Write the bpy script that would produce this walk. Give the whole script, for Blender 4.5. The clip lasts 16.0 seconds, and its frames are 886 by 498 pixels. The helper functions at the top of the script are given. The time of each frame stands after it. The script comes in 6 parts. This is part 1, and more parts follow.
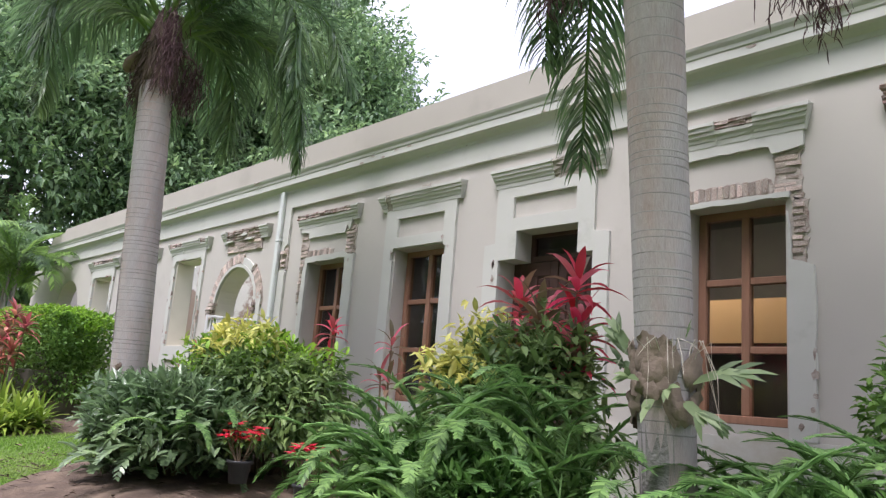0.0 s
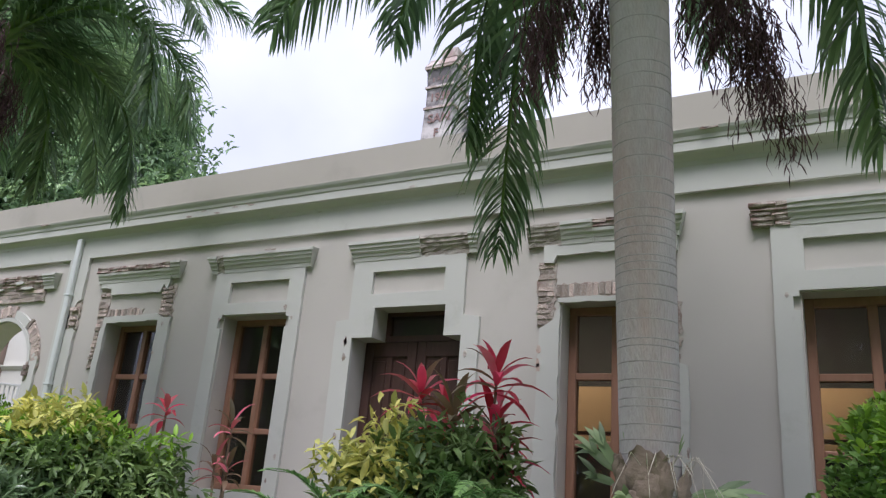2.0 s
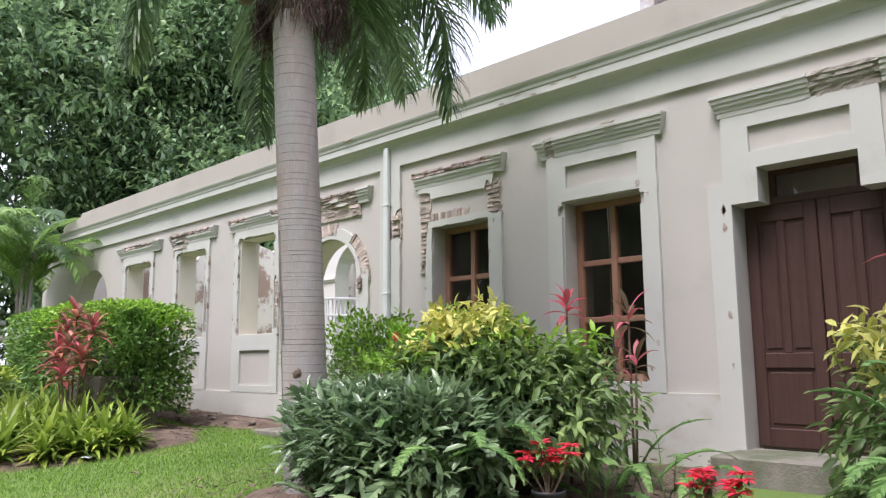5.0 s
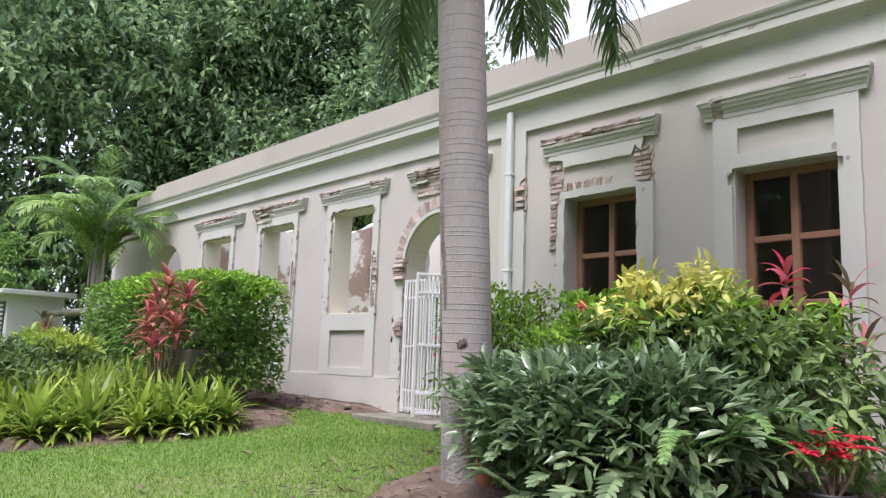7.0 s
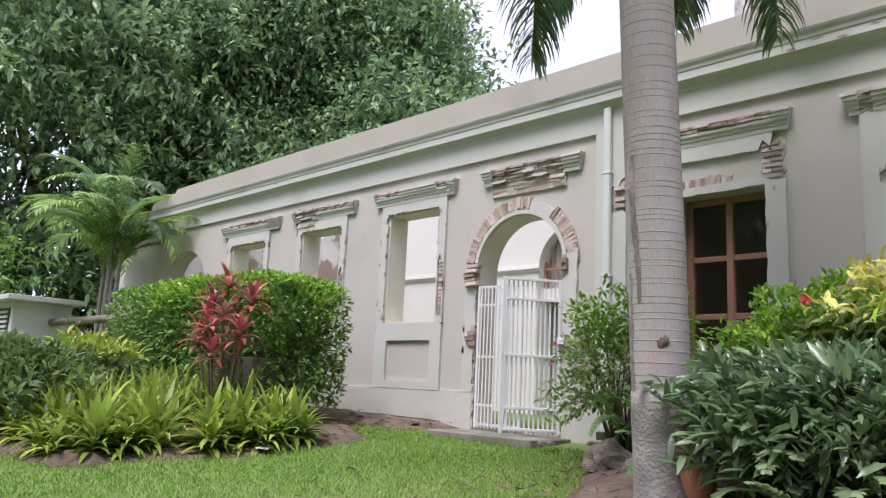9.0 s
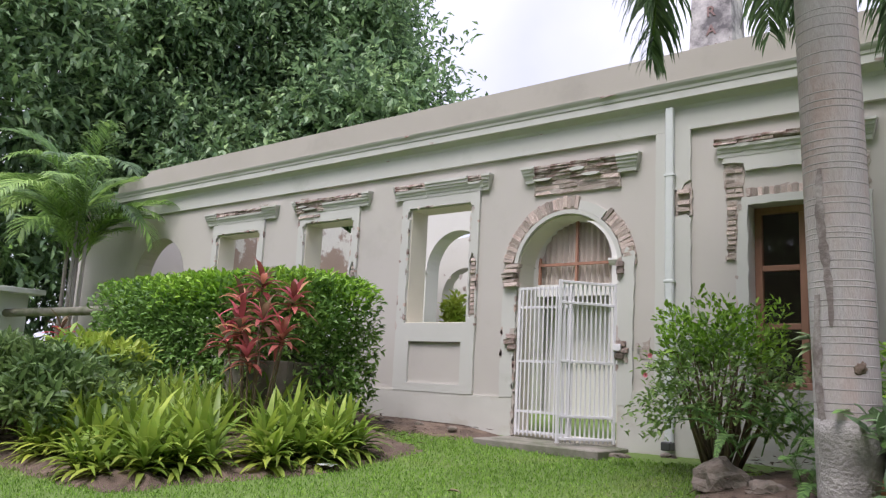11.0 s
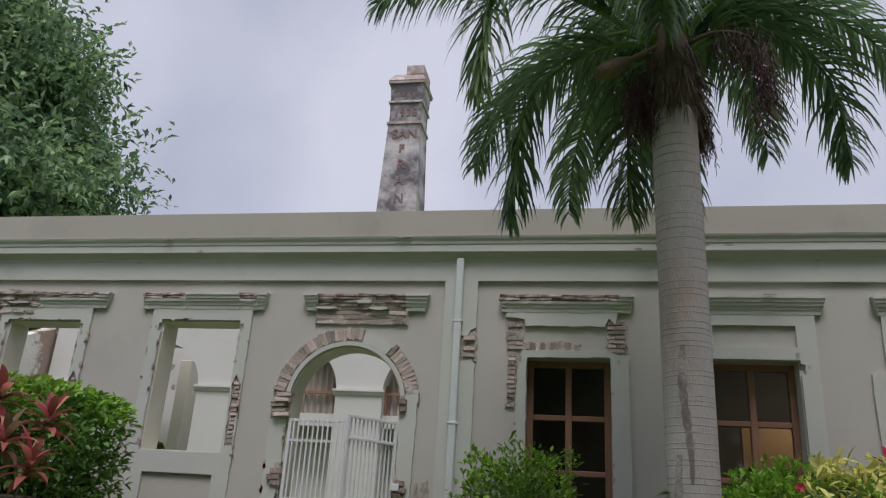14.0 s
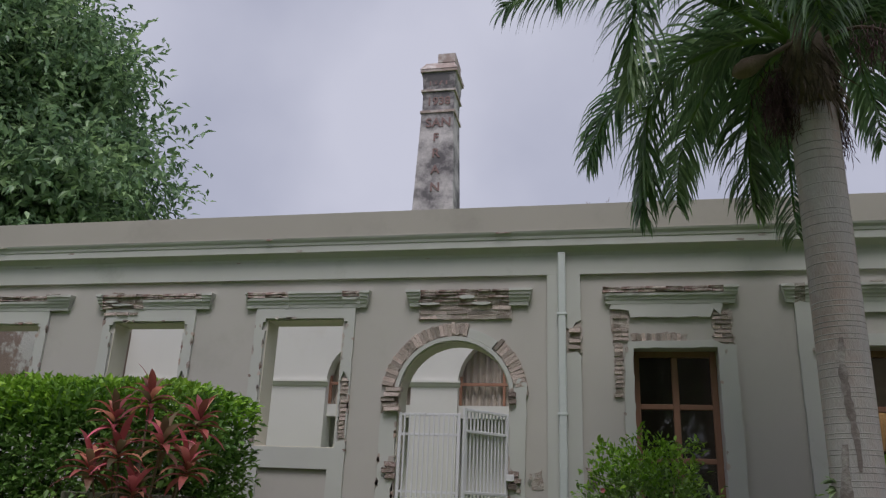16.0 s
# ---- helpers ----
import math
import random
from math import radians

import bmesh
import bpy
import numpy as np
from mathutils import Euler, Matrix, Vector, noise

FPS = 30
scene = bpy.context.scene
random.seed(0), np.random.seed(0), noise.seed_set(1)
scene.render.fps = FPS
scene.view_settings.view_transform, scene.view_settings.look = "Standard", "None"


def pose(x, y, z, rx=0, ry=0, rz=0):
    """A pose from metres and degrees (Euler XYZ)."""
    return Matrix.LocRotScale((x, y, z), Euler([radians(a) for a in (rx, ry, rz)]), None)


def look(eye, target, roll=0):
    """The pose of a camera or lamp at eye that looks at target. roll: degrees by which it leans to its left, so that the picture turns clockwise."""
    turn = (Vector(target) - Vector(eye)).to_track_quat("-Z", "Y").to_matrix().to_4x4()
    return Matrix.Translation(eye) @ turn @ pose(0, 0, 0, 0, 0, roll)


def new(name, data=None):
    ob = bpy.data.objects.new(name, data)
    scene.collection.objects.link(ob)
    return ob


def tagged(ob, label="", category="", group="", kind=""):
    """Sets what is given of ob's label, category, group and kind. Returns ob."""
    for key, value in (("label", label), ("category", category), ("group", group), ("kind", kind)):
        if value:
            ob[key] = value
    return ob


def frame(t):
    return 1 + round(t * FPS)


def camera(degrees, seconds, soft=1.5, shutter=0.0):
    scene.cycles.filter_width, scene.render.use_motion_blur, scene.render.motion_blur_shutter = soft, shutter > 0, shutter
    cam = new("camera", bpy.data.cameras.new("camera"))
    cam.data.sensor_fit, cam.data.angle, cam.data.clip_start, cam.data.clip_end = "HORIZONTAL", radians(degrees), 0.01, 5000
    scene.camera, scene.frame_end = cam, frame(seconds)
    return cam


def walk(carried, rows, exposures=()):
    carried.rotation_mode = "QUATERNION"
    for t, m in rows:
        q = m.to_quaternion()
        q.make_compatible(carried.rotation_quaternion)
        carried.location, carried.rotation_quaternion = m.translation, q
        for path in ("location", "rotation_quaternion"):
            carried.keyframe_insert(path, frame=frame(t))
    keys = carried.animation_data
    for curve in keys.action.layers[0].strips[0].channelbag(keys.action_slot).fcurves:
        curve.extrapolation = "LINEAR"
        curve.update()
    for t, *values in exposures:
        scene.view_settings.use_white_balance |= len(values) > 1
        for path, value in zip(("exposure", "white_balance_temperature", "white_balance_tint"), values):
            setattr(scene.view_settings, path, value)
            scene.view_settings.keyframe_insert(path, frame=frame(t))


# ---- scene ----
cam = camera(60.3, 16.0, 1.3)
PATH = [
    (0, (10.927, -6.341, 1.582), (9.474, -5.024, 1.976), 4.6),
    (0.5, (10.641, -6.448, 1.661), (9.409, -4.921, 2.051), 3.9),
    (1, (10.341, -6.544, 1.722), (9.245, -4.931, 2.165), 4.3),
    (1.5, (10.072, -6.574, 1.725), (9.048, -4.94, 2.257), 4.7),
    (2, (9.785, -6.701, 1.728), (8.84, -5.046, 2.334), 4.7),
    (2.5, (9.489, -6.724, 1.728), (8.592, -5.072, 2.409), 4.6),
    (3, (9.227, -6.809, 1.734), (8.341, -5.166, 2.452), 4.8),
    (3.5, (8.913, -6.863, 1.769), (7.867, -5.302, 2.456), 5.2),
    (4, (8.626, -6.916, 1.756), (7.349, -5.465, 2.269), 1.6),
    (4.5, (8.318, -7.004, 1.783), (6.971, -5.565, 2.121), -0.2),
    (5, (7.992, -7.046, 1.793), (6.601, -5.638, 2.082), -0.4),
    (5.2, (7.843, -7.108, 1.809), (6.44, -5.709, 2.079), -0.8),
    (7.5, (6.142, -7.215, 1.456), (4.679, -5.888, 1.771), 2.7),
    (8, (5.767, -7.409, 1.364), (4.315, -6.077, 1.709), 2.8),
    (8.5, (5.337, -7.568, 1.322), (3.909, -6.214, 1.679), 2.8),
    (9, (4.921, -7.717, 1.342), (3.526, -6.328, 1.696), 2.8),
    (11.3, (3.204, -8.504, 1.533), (2.025, -6.924, 1.869), 3.5),
    (11.5, (3.119, -8.506, 1.541), (1.987, -6.894, 1.887), 3.9),
    (12, (2.884, -8.551, 1.566), (1.98, -6.804, 1.931), 3.9),
    (12.5, (2.548, -8.77, 1.499), (1.928, -6.915, 1.915), 3.8),
    (13, (2.169, -8.943, 1.474), (1.732, -7.054, 1.963), 3.7),
    (13.5, (1.808, -9.106, 1.472), (1.444, -7.233, 2.074), 3.5),
    (14, (1.574, -9.182, 1.547), (1.206, -7.339, 2.231), 3.6),
    (14.5, (1.264, -9.329, 1.607), (0.912, -7.504, 2.345), 3.9),
    (15, (0.945, -9.461, 1.605), (0.612, -7.646, 2.375), 4.0),
    (15.5, (0.674, -9.58, 1.585), (0.35, -7.77, 2.371), 3.0),
    (16, (0.458, -9.604, 1.566), (0.062, -7.753, 2.211), 2.4),
]
LIGHT = [
    (0.0, 1.63, 6050, 20), (1.0, 1.41, 6050, 20), (2.0, 1.17, 5900, 18), (3.0, 1.05, 5850, 18), (3.5, 0.99, 5850, 18), (4.0, 0.99, 6000, 20), (4.5, 1.53, 6050, 20), (5.0, 1.66, 6100, 20),
    (8.0, 1.60, 6050, 22), (9.2, 1.42, 6050, 22), (11.3, 1.27, 6110, 20), (12.5, 1.05, 6060, 18), (13.2, 0.87, 6140, 15), (14.0, 0.38, 6080, 15), (15.0, 0.27, 6030, 15), (16.0, 0.21, 6080, 16),
]
walk(cam, [(t, look(eye, target, roll)) for t, eye, target, roll in PATH], LIGHT)

# ---- world and light ----
world = bpy.data.worlds.new("overcast_sky")
scene.world = world
world.use_nodes = True
wn, wl = world.node_tree.nodes, world.node_tree.links
wn.clear()
sky = wn.new("ShaderNodeTexSky")
sky.sky_type = "NISHITA"
sky.sun_disc = False
sky.sun_elevation, sky.sun_rotation = radians(58), radians(200)
sky.air_density, sky.dust_density = 1.0, 4.0
sky_scale = wn.new("ShaderNodeVectorMath")
sky_scale.operation = "SCALE"
sky_scale.inputs["Scale"].default_value = 0.10
wl.new(sky.outputs[0], sky_scale.inputs[0])
coord = wn.new("ShaderNodeTexCoord")
cloud = wn.new("ShaderNodeTexNoise")
cloud.inputs["Scale"].default_value = 2.2
cloud.inputs["Detail"].default_value = 5
cloud.inputs["Roughness"].default_value = 0.45
wl.new(coord.outputs["Generated"], cloud.inputs["Vector"])
ramp = wn.new("ShaderNodeValToRGB")
ramp.color_ramp.elements[0].position, ramp.color_ramp.elements[0].color = 0.36, (0.34, 0.35, 0.405, 1)
ramp.color_ramp.elements[1].position, ramp.color_ramp.elements[1].color = 0.66, (0.53, 0.53, 0.565, 1)
wl.new(cloud.outputs["Fac"], ramp.inputs[0])
mix = wn.new("ShaderNodeMix")
mix.data_type = "RGBA"
mix.inputs["Factor"].default_value = 0.9
wl.new(sky_scale.outputs[0], mix.inputs["A"])
wl.new(ramp.outputs[0], mix.inputs["B"])
back = wn.new("ShaderNodeBackground")
back.inputs["Strength"].default_value = 1.0
wl.new(mix.outputs["Result"], back.inputs[0])
wl.new(back.outputs[0], wn.new("ShaderNodeOutputWorld").inputs[0])

sun_lamp = bpy.data.lights.new("sun", "SUN")
sun_lamp.energy, sun_lamp.angle, sun_lamp.color = 1.6, radians(25), (1.0, 0.96, 0.9)
sun = new("sun", sun_lamp)
sun.matrix_world = look((2, -12, 25), (0, 0, 0))


# ---- materials ----
def material(name, base, rough=0.8, metal=0.0, vary=0.12, scale=4.0, fine=60.0, bump=0.15, second=None, second_scale=1.2,
             second_at=0.62, translucent=0.0, island=0.0, per_object=0.0, spec=0.4, stretch=(1, 1, 1), soft=0.1):
    m = bpy.data.materials.new(name)
    m.use_nodes = True
    n, l = m.node_tree.nodes, m.node_tree.links
    bsdf = n["Principled BSDF"]
    tc = n.new("ShaderNodeTexCoord")
    mp = n.new("ShaderNodeMapping")
    mp.inputs["Scale"].default_value = stretch
    l.new(tc.outputs["Object"], mp.inputs["Vector"])
    big = n.new("ShaderNodeTexNoise")
    big.inputs["Scale"].default_value = scale
    big.inputs["Detail"].default_value = 6
    l.new(mp.outputs[0], big.inputs["Vector"])
    small = n.new("ShaderNodeTexNoise")
    small.inputs["Scale"].default_value = fine
    small.inputs["Detail"].default_value = 3
    l.new(mp.outputs[0], small.inputs["Vector"])
    hsv = n.new("ShaderNodeHueSaturation")
    hsv.inputs["Color"].default_value = (*base, 1)
    colour = hsv.inputs["Color"]
    if second:
        mask = n.new("ShaderNodeTexNoise")
        mask.inputs["Scale"].default_value = second_scale
        mask.inputs["Detail"].default_value = 7
        mask.inputs["Roughness"].default_value = 0.65
        l.new(mp.outputs[0], mask.inputs["Vector"])
        mr = n.new("ShaderNodeMapRange")
        mr.inputs["From Min"].default_value = second_at - soft
        mr.inputs["From Max"].default_value = second_at + soft
        l.new(mask.outputs["Fac"], mr.inputs["Value"])
        mx = n.new("ShaderNodeMix")
        mx.data_type = "RGBA"
        mx.inputs["A"].default_value = (*base, 1)
        mx.inputs["B"].default_value = (*second, 1)
        l.new(mr.outputs[0], mx.inputs["Factor"])
        l.new(mx.outputs["Result"], colour)
    add = n.new("ShaderNodeMath")
    add.operation = "MULTIPLY_ADD"
    l.new(big.outputs["Fac"], add.inputs[0])
    add.inputs[1].default_value = vary * 3
    add.inputs[2].default_value = 1 - vary * 1.5
    value = add.outputs[0]
    add2 = n.new("ShaderNodeMath")
    add2.operation = "MULTIPLY_ADD"
    l.new(small.outputs["Fac"], add2.inputs[0])
    add2.inputs[1].default_value = vary
    l.new(value, add2.inputs[2])
    value = add2.outputs[0]
    if island or per_object:
        src = n.new("ShaderNodeNewGeometry").outputs["Random Per Island"] if island else n.new("ShaderNodeObjectInfo").outputs["Random"]
        k = island or per_object
        a3 = n.new("ShaderNodeMath")
        a3.operation = "MULTIPLY_ADD"
        l.new(src, a3.inputs[0])
        a3.inputs[1].default_value = 2 * k
        a3.inputs[2].default_value = 1 - k
        m4 = n.new("ShaderNodeMath")
        m4.operation = "MULTIPLY"
        l.new(a3.outputs[0], m4.inputs[0])
        l.new(value, m4.inputs[1])
        value = m4.outputs[0]
        hue = n.new("ShaderNodeMath")
        hue.operation = "MULTIPLY_ADD"
        l.new(src, hue.inputs[0])
        hue.inputs[1].default_value = -0.05 * k
        hue.inputs[2].default_value = 0.5 + 0.025 * k
        l.new(hue.outputs[0], hsv.inputs["Hue"])
    l.new(value, hsv.inputs["Value"])
    l.new(hsv.outputs[0], bsdf.inputs["Base Color"])
    bsdf.inputs["Roughness"].default_value = rough
    bsdf.inputs["Metallic"].default_value = metal
    bsdf.inputs["Specular IOR Level"].default_value = spec
    if bump:
        bp = n.new("ShaderNodeBump")
        bp.inputs["Strength"].default_value = bump
        bp.inputs["Distance"].default_value = 0.02
        l.new(small.outputs["Fac"], bp.inputs["Height"])
        l.new(bp.outputs[0], bsdf.inputs["Normal"])
    if translucent:
        tr = n.new("ShaderNodeBsdfTranslucent")
        l.new(hsv.outputs[0], tr.inputs["Color"])
        ms = n.new("ShaderNodeMixShader")
        ms.inputs[0].default_value = translucent
        l.new(bsdf.outputs[0], ms.inputs[1])
        l.new(tr.outputs[0], ms.inputs[2])
        l.new(ms.outputs[0], n["Material Output"].inputs["Surface"])
    return m


def leaf_material(name, base, second=None, second_at=0.6, rough=0.45, spec=0.4, island=0.45, thin=0.35, each=0.0):
    return material(name, base, rough=rough, vary=0.1, scale=1.2, fine=25, bump=0, second=second, second_scale=0.9, second_at=second_at,
                    translucent=thin, island=0.0 if each else island, per_object=each, spec=spec, soft=0.15)


PANEL = material("beige_plaster", (0.493, 0.466, 0.427), 0.9, vary=0.05, scale=0.9, fine=110, bump=0.05, second=(0.414, 0.396, 0.352), second_scale=0.7, second_at=0.66)
TRIM = material("pale_green_plaster", (0.526, 0.526, 0.487), 0.88, vary=0.05, scale=1.3, fine=110, bump=0.05, second=(0.400, 0.409, 0.357), second_scale=1.6, second_at=0.70)
STAINED = material("stained_base_plaster", (0.519, 0.510, 0.466), 0.92, vary=0.09, scale=1.5, fine=110, bump=0.05, second=(0.387, 0.343, 0.255), second_scale=0.9, second_at=0.6, stretch=(1, 1, 1.6))
PARAPET = material("parapet_plaster", (0.423, 0.392, 0.347), 0.92, vary=0.08, scale=0.7, fine=110, bump=0.05, second=(0.333, 0.306, 0.270), second_scale=0.6, second_at=0.64)
BRICK = material("old_brick", (0.39, 0.30, 0.26), 0.95, vary=0.25, scale=9, fine=70, bump=0.5, second=(0.50, 0.45, 0.40), second_scale=9, second_at=0.52, per_object=0.45)
DARK_BRICK = material("dark_red_brick", (0.215, 0.14, 0.12), 0.95, vary=0.35, scale=9, fine=70, bump=0.6, second=(0.38, 0.335, 0.30), second_scale=8, second_at=0.52, per_object=0.4)
MORTAR = material("lime_mortar", (0.42, 0.375, 0.335), 0.97, vary=0.25, scale=9, fine=60, bump=0.6, second=(0.25, 0.19, 0.165), second_scale=6, second_at=0.55)
WORN = material("worn_grey_render", (0.37, 0.34, 0.30), 0.96, vary=0.2, scale=6, fine=60, bump=0.5, second=(0.27, 0.235, 0.205), second_scale=5, second_at=0.55)
RUBBLE = material("ruined_masonry", (0.40, 0.30, 0.25), 0.97, vary=0.25, scale=4, fine=35, bump=0.7, second=(0.52, 0.47, 0.42), second_scale=2.2, second_at=0.52)
COURT = material("courtyard_plaster", (0.644, 0.635, 0.589), 0.9, vary=0.04, scale=1.0, fine=110, bump=0.05, second=(0.607, 0.589, 0.534), second_scale=1.3, second_at=0.68)
REVEAL = material("cream_reveal_plaster", (0.626, 0.589, 0.497), 0.92, vary=0.07, scale=2, fine=110, bump=0.05)
WOOD = material("varnished_window_wood", (0.27, 0.145, 0.095), 0.5, vary=0.18, scale=3, fine=30, bump=0.1, stretch=(8, 8, 1))
DOOR = material("dark_door_wood", (0.062, 0.032, 0.026), 0.48, vary=0.25, scale=3, fine=25, bump=0.15, stretch=(10, 10, 1))
WHITE_METAL = material("white_painted_steel", (0.702, 0.693, 0.711), 0.5, vary=0.05, scale=5, fine=60, bump=0.05, second=(0.558, 0.522, 0.486), second_scale=6, second_at=0.74)
CONCRETE = material("weathered_concrete", (0.235, 0.215, 0.185), 0.95, vary=0.2, scale=2, fine=50, bump=0.35, second=(0.11, 0.12, 0.075), second_scale=1.6, second_at=0.52)
SOIL = material("brown_soil", (0.105, 0.075, 0.058), 1.0, vary=0.35, scale=4, fine=60, bump=1.0, second=(0.185, 0.135, 0.10), second_scale=3.5, second_at=0.54)
LAWN = material("lawn_ground", (0.11, 0.17, 0.04), 1.0, vary=0.2, scale=1.4, fine=60, bump=0.5, second=(0.16, 0.18, 0.07), second_scale=0.8, second_at=0.62)
GRASS = material("grass_blade", (0.20, 0.36, 0.05), 0.6, vary=0.15, scale=0.8, fine=10, bump=0, second=(0.27, 0.35, 0.10), second_scale=0.7, second_at=0.6, translucent=0.3, island=0.4)
BARK = material("grey_palm_trunk", (0.43, 0.395, 0.40), 0.92, vary=0.24, scale=3.5, fine=45, bump=0.35, second=(0.35, 0.275, 0.255), second_scale=1.7, second_at=0.53, stretch=(2, 2, 0.45), soft=0.12)
BARK_LOW = material("rough_palm_base", (0.24, 0.225, 0.215), 0.97, vary=0.3, scale=5, fine=45, bump=0.7, second=(0.30, 0.28, 0.27), second_scale=5, second_at=0.55)
STAIN = material("bark_stain", (0.19, 0.155, 0.15), 0.95, vary=0.3, scale=6, fine=40, bump=0.3, second=(0.36, 0.32, 0.315), second_scale=7, second_at=0.56)
RING = material("palm_leaf_scar", (0.25, 0.225, 0.22), 0.95, vary=0.25, scale=5, fine=30, bump=0.2, second=(0.37, 0.345, 0.34), second_scale=3, second_at=0.48)
TREE_BARK = material("tree_bark", (0.12, 0.10, 0.085), 0.97, vary=0.3, scale=3, fine=25, bump=0.8)
STEM = material("woody_stem", (0.16, 0.12, 0.08), 0.9, vary=0.25, scale=6, fine=30, bump=0.3)
FIBRE = material("brown_palm_fibre", (0.13, 0.095, 0.075), 0.95, vary=0.3, scale=5, fine=40, bump=0.4, island=0.4)
FROND = leaf_material("palm_leaflet", (0.145, 0.24, 0.115), (0.25, 0.34, 0.15), rough=0.34, spec=0.7, thin=0.45)
FROND_YOUNG = leaf_material("light_palm_leaflet", (0.24, 0.39, 0.11), (0.33, 0.46, 0.14))
SEED = leaf_material("dry_flower_spray", (0.10, 0.055, 0.06), rough=0.8)
TREE_LEAF = leaf_material("tree_leaf", (0.16, 0.26, 0.14), (0.36, 0.50, 0.22), second_at=0.57, island=0.55)
HEDGE_LEAF = leaf_material("hedge_leaf", (0.149, 0.275, 0.066), (0.209, 0.352, 0.077))
HIBISCUS_LEAF = leaf_material("pale_hibiscus_leaf", (0.24, 0.37, 0.115), (0.33, 0.46, 0.15))
HEDGE_TIP = leaf_material("bright_hedge_tip", (0.230, 0.414, 0.046), (0.322, 0.483, 0.069))
DARK_LEAF = leaf_material("dark_glossy_leaf", (0.152, 0.238, 0.116), (0.256, 0.347, 0.183), rough=0.30, spec=0.75)
UNDER_LEAF = leaf_material("dull_dark_leaf", (0.103, 0.178, 0.057), (0.184, 0.259, 0.081), rough=0.45)
YELLOW_LEAF = leaf_material("yellow_variegated_leaf", (0.62, 0.60, 0.17), (0.44, 0.50, 0.17), second_at=0.55, island=0.35)
FERN_LEAF = leaf_material("fern_leaflet", (0.125, 0.25, 0.07), (0.24, 0.38, 0.115))
BROM_LEAF = leaf_material("bromeliad_leaf", (0.19, 0.32, 0.05), (0.40, 0.43, 0.07), second_at=0.55, each=0.45)
RED_LEAF = leaf_material("crimson_cordyline_leaf", (0.72, 0.07, 0.13), (0.40, 0.06, 0.09), second_at=0.58, each=0.45)
ROSE_LEAF = leaf_material("pink_cordyline_leaf", (0.70, 0.17, 0.22), (0.40, 0.13, 0.13), second_at=0.55, each=0.45)
ORANGE_LEAF = leaf_material("orange_yellow_cordyline_leaf", (0.60, 0.36, 0.14), (0.62, 0.18, 0.20), second_at=0.46, each=0.45)
BRONZE_LEAF = leaf_material("bronze_cordyline_leaf", (0.27, 0.06, 0.075), (0.40, 0.16, 0.09), second_at=0.55, each=0.45)
FLOWER = leaf_material("red_flower", (0.60, 0.03, 0.055), (0.62, 0.16, 0.13), second_at=0.6, island=0.4)
POT = material("black_plastic_pot", (0.022, 0.022, 0.024), 0.55, vary=0.2, scale=6, fine=40, bump=0.05)
TERRACOTTA = material("terracotta", (0.33, 0.145, 0.085), 0.85, vary=0.2, scale=5, fine=40, bump=0.2)
ORANGE_WALL = material("warm_interior_wall", (0.66, 0.47, 0.28), 0.9, vary=0.12, scale=1, fine=30, bump=0.05)
# the gloom of the unlit rooms is put into this dark base colour
DARK_ROOM = material("gloom_toned_interior_plaster", (0.11, 0.11, 0.115), 0.95, vary=0.08, scale=1.2, fine=30, bump=0.05)
CURTAIN = material("grey_curtain", (0.42, 0.37, 0.31), 0.95, vary=0.12, scale=3, fine=30, bump=0.05)
RED_WOOD = material("reddish_window_wood", (0.30, 0.155, 0.10), 0.55, vary=0.15, scale=3, fine=30, bump=0.1, stretch=(8, 8, 1))
PIPE = material("painted_downpipe", (0.60, 0.63, 0.61), 0.55, vary=0.06, scale=2, fine=30, bump=0.05, second=(0.48, 0.52, 0.52), second_scale=2, second_at=0.62)
CHIMNEY = material("stained_chimney_plaster", (0.56, 0.52, 0.51), 0.95, vary=0.25, scale=1.6, fine=12, bump=0.3, second=(0.12, 0.11, 0.115), second_scale=0.8, second_at=0.48)
CHIM_BRICK = material("chimney_brick", (0.36, 0.28, 0.255), 0.95, vary=0.25, scale=3, fine=18, bump=0.4, second=(0.55, 0.50, 0.48), second_scale=2, second_at=0.55)
LETTER = material("faded_letter_paint", (0.24, 0.16, 0.15), 0.95, vary=0.2, scale=4, fine=20, bump=0)
AC_METAL = material("grey_white_enclosure", (0.55, 0.56, 0.56), 0.6, vary=0.08, scale=2, fine=40, bump=0.05)
DARK_METAL = material("dark_metal", (0.05, 0.05, 0.052), 0.55, vary=0.15, scale=4, fine=40, bump=0.05)
OLD_CONCRETE = material("mossy_old_concrete", (0.135, 0.12, 0.10), 0.97, vary=0.25, scale=3, fine=50, bump=0.5, second=(0.08, 0.085, 0.05), second_scale=2.2, second_at=0.52)
STONE = material("rough_coral_stone", (0.22, 0.18, 0.15), 0.97, vary=0.3, scale=5, fine=25, bump=0.9, second=(0.10, 0.09, 0.07), second_scale=4, second_at=0.55)
PAPER = material("white_paper", (0.75, 0.75, 0.76), 0.8, vary=0.04)
ROOF = material("flat_roof", (0.33, 0.31, 0.29), 0.95, vary=0.15, scale=1, fine=30)

GLASS = bpy.data.materials.new("window_glass")
GLASS.use_nodes = True
g = GLASS.node_tree.nodes["Principled BSDF"]
g.inputs["Base Color"].default_value = (0.62, 0.64, 0.64, 1)
g.inputs["Roughness"].default_value = 0.03
g.inputs["Transmission Weight"].default_value = 1.0
g.inputs["IOR"].default_value = 1.45


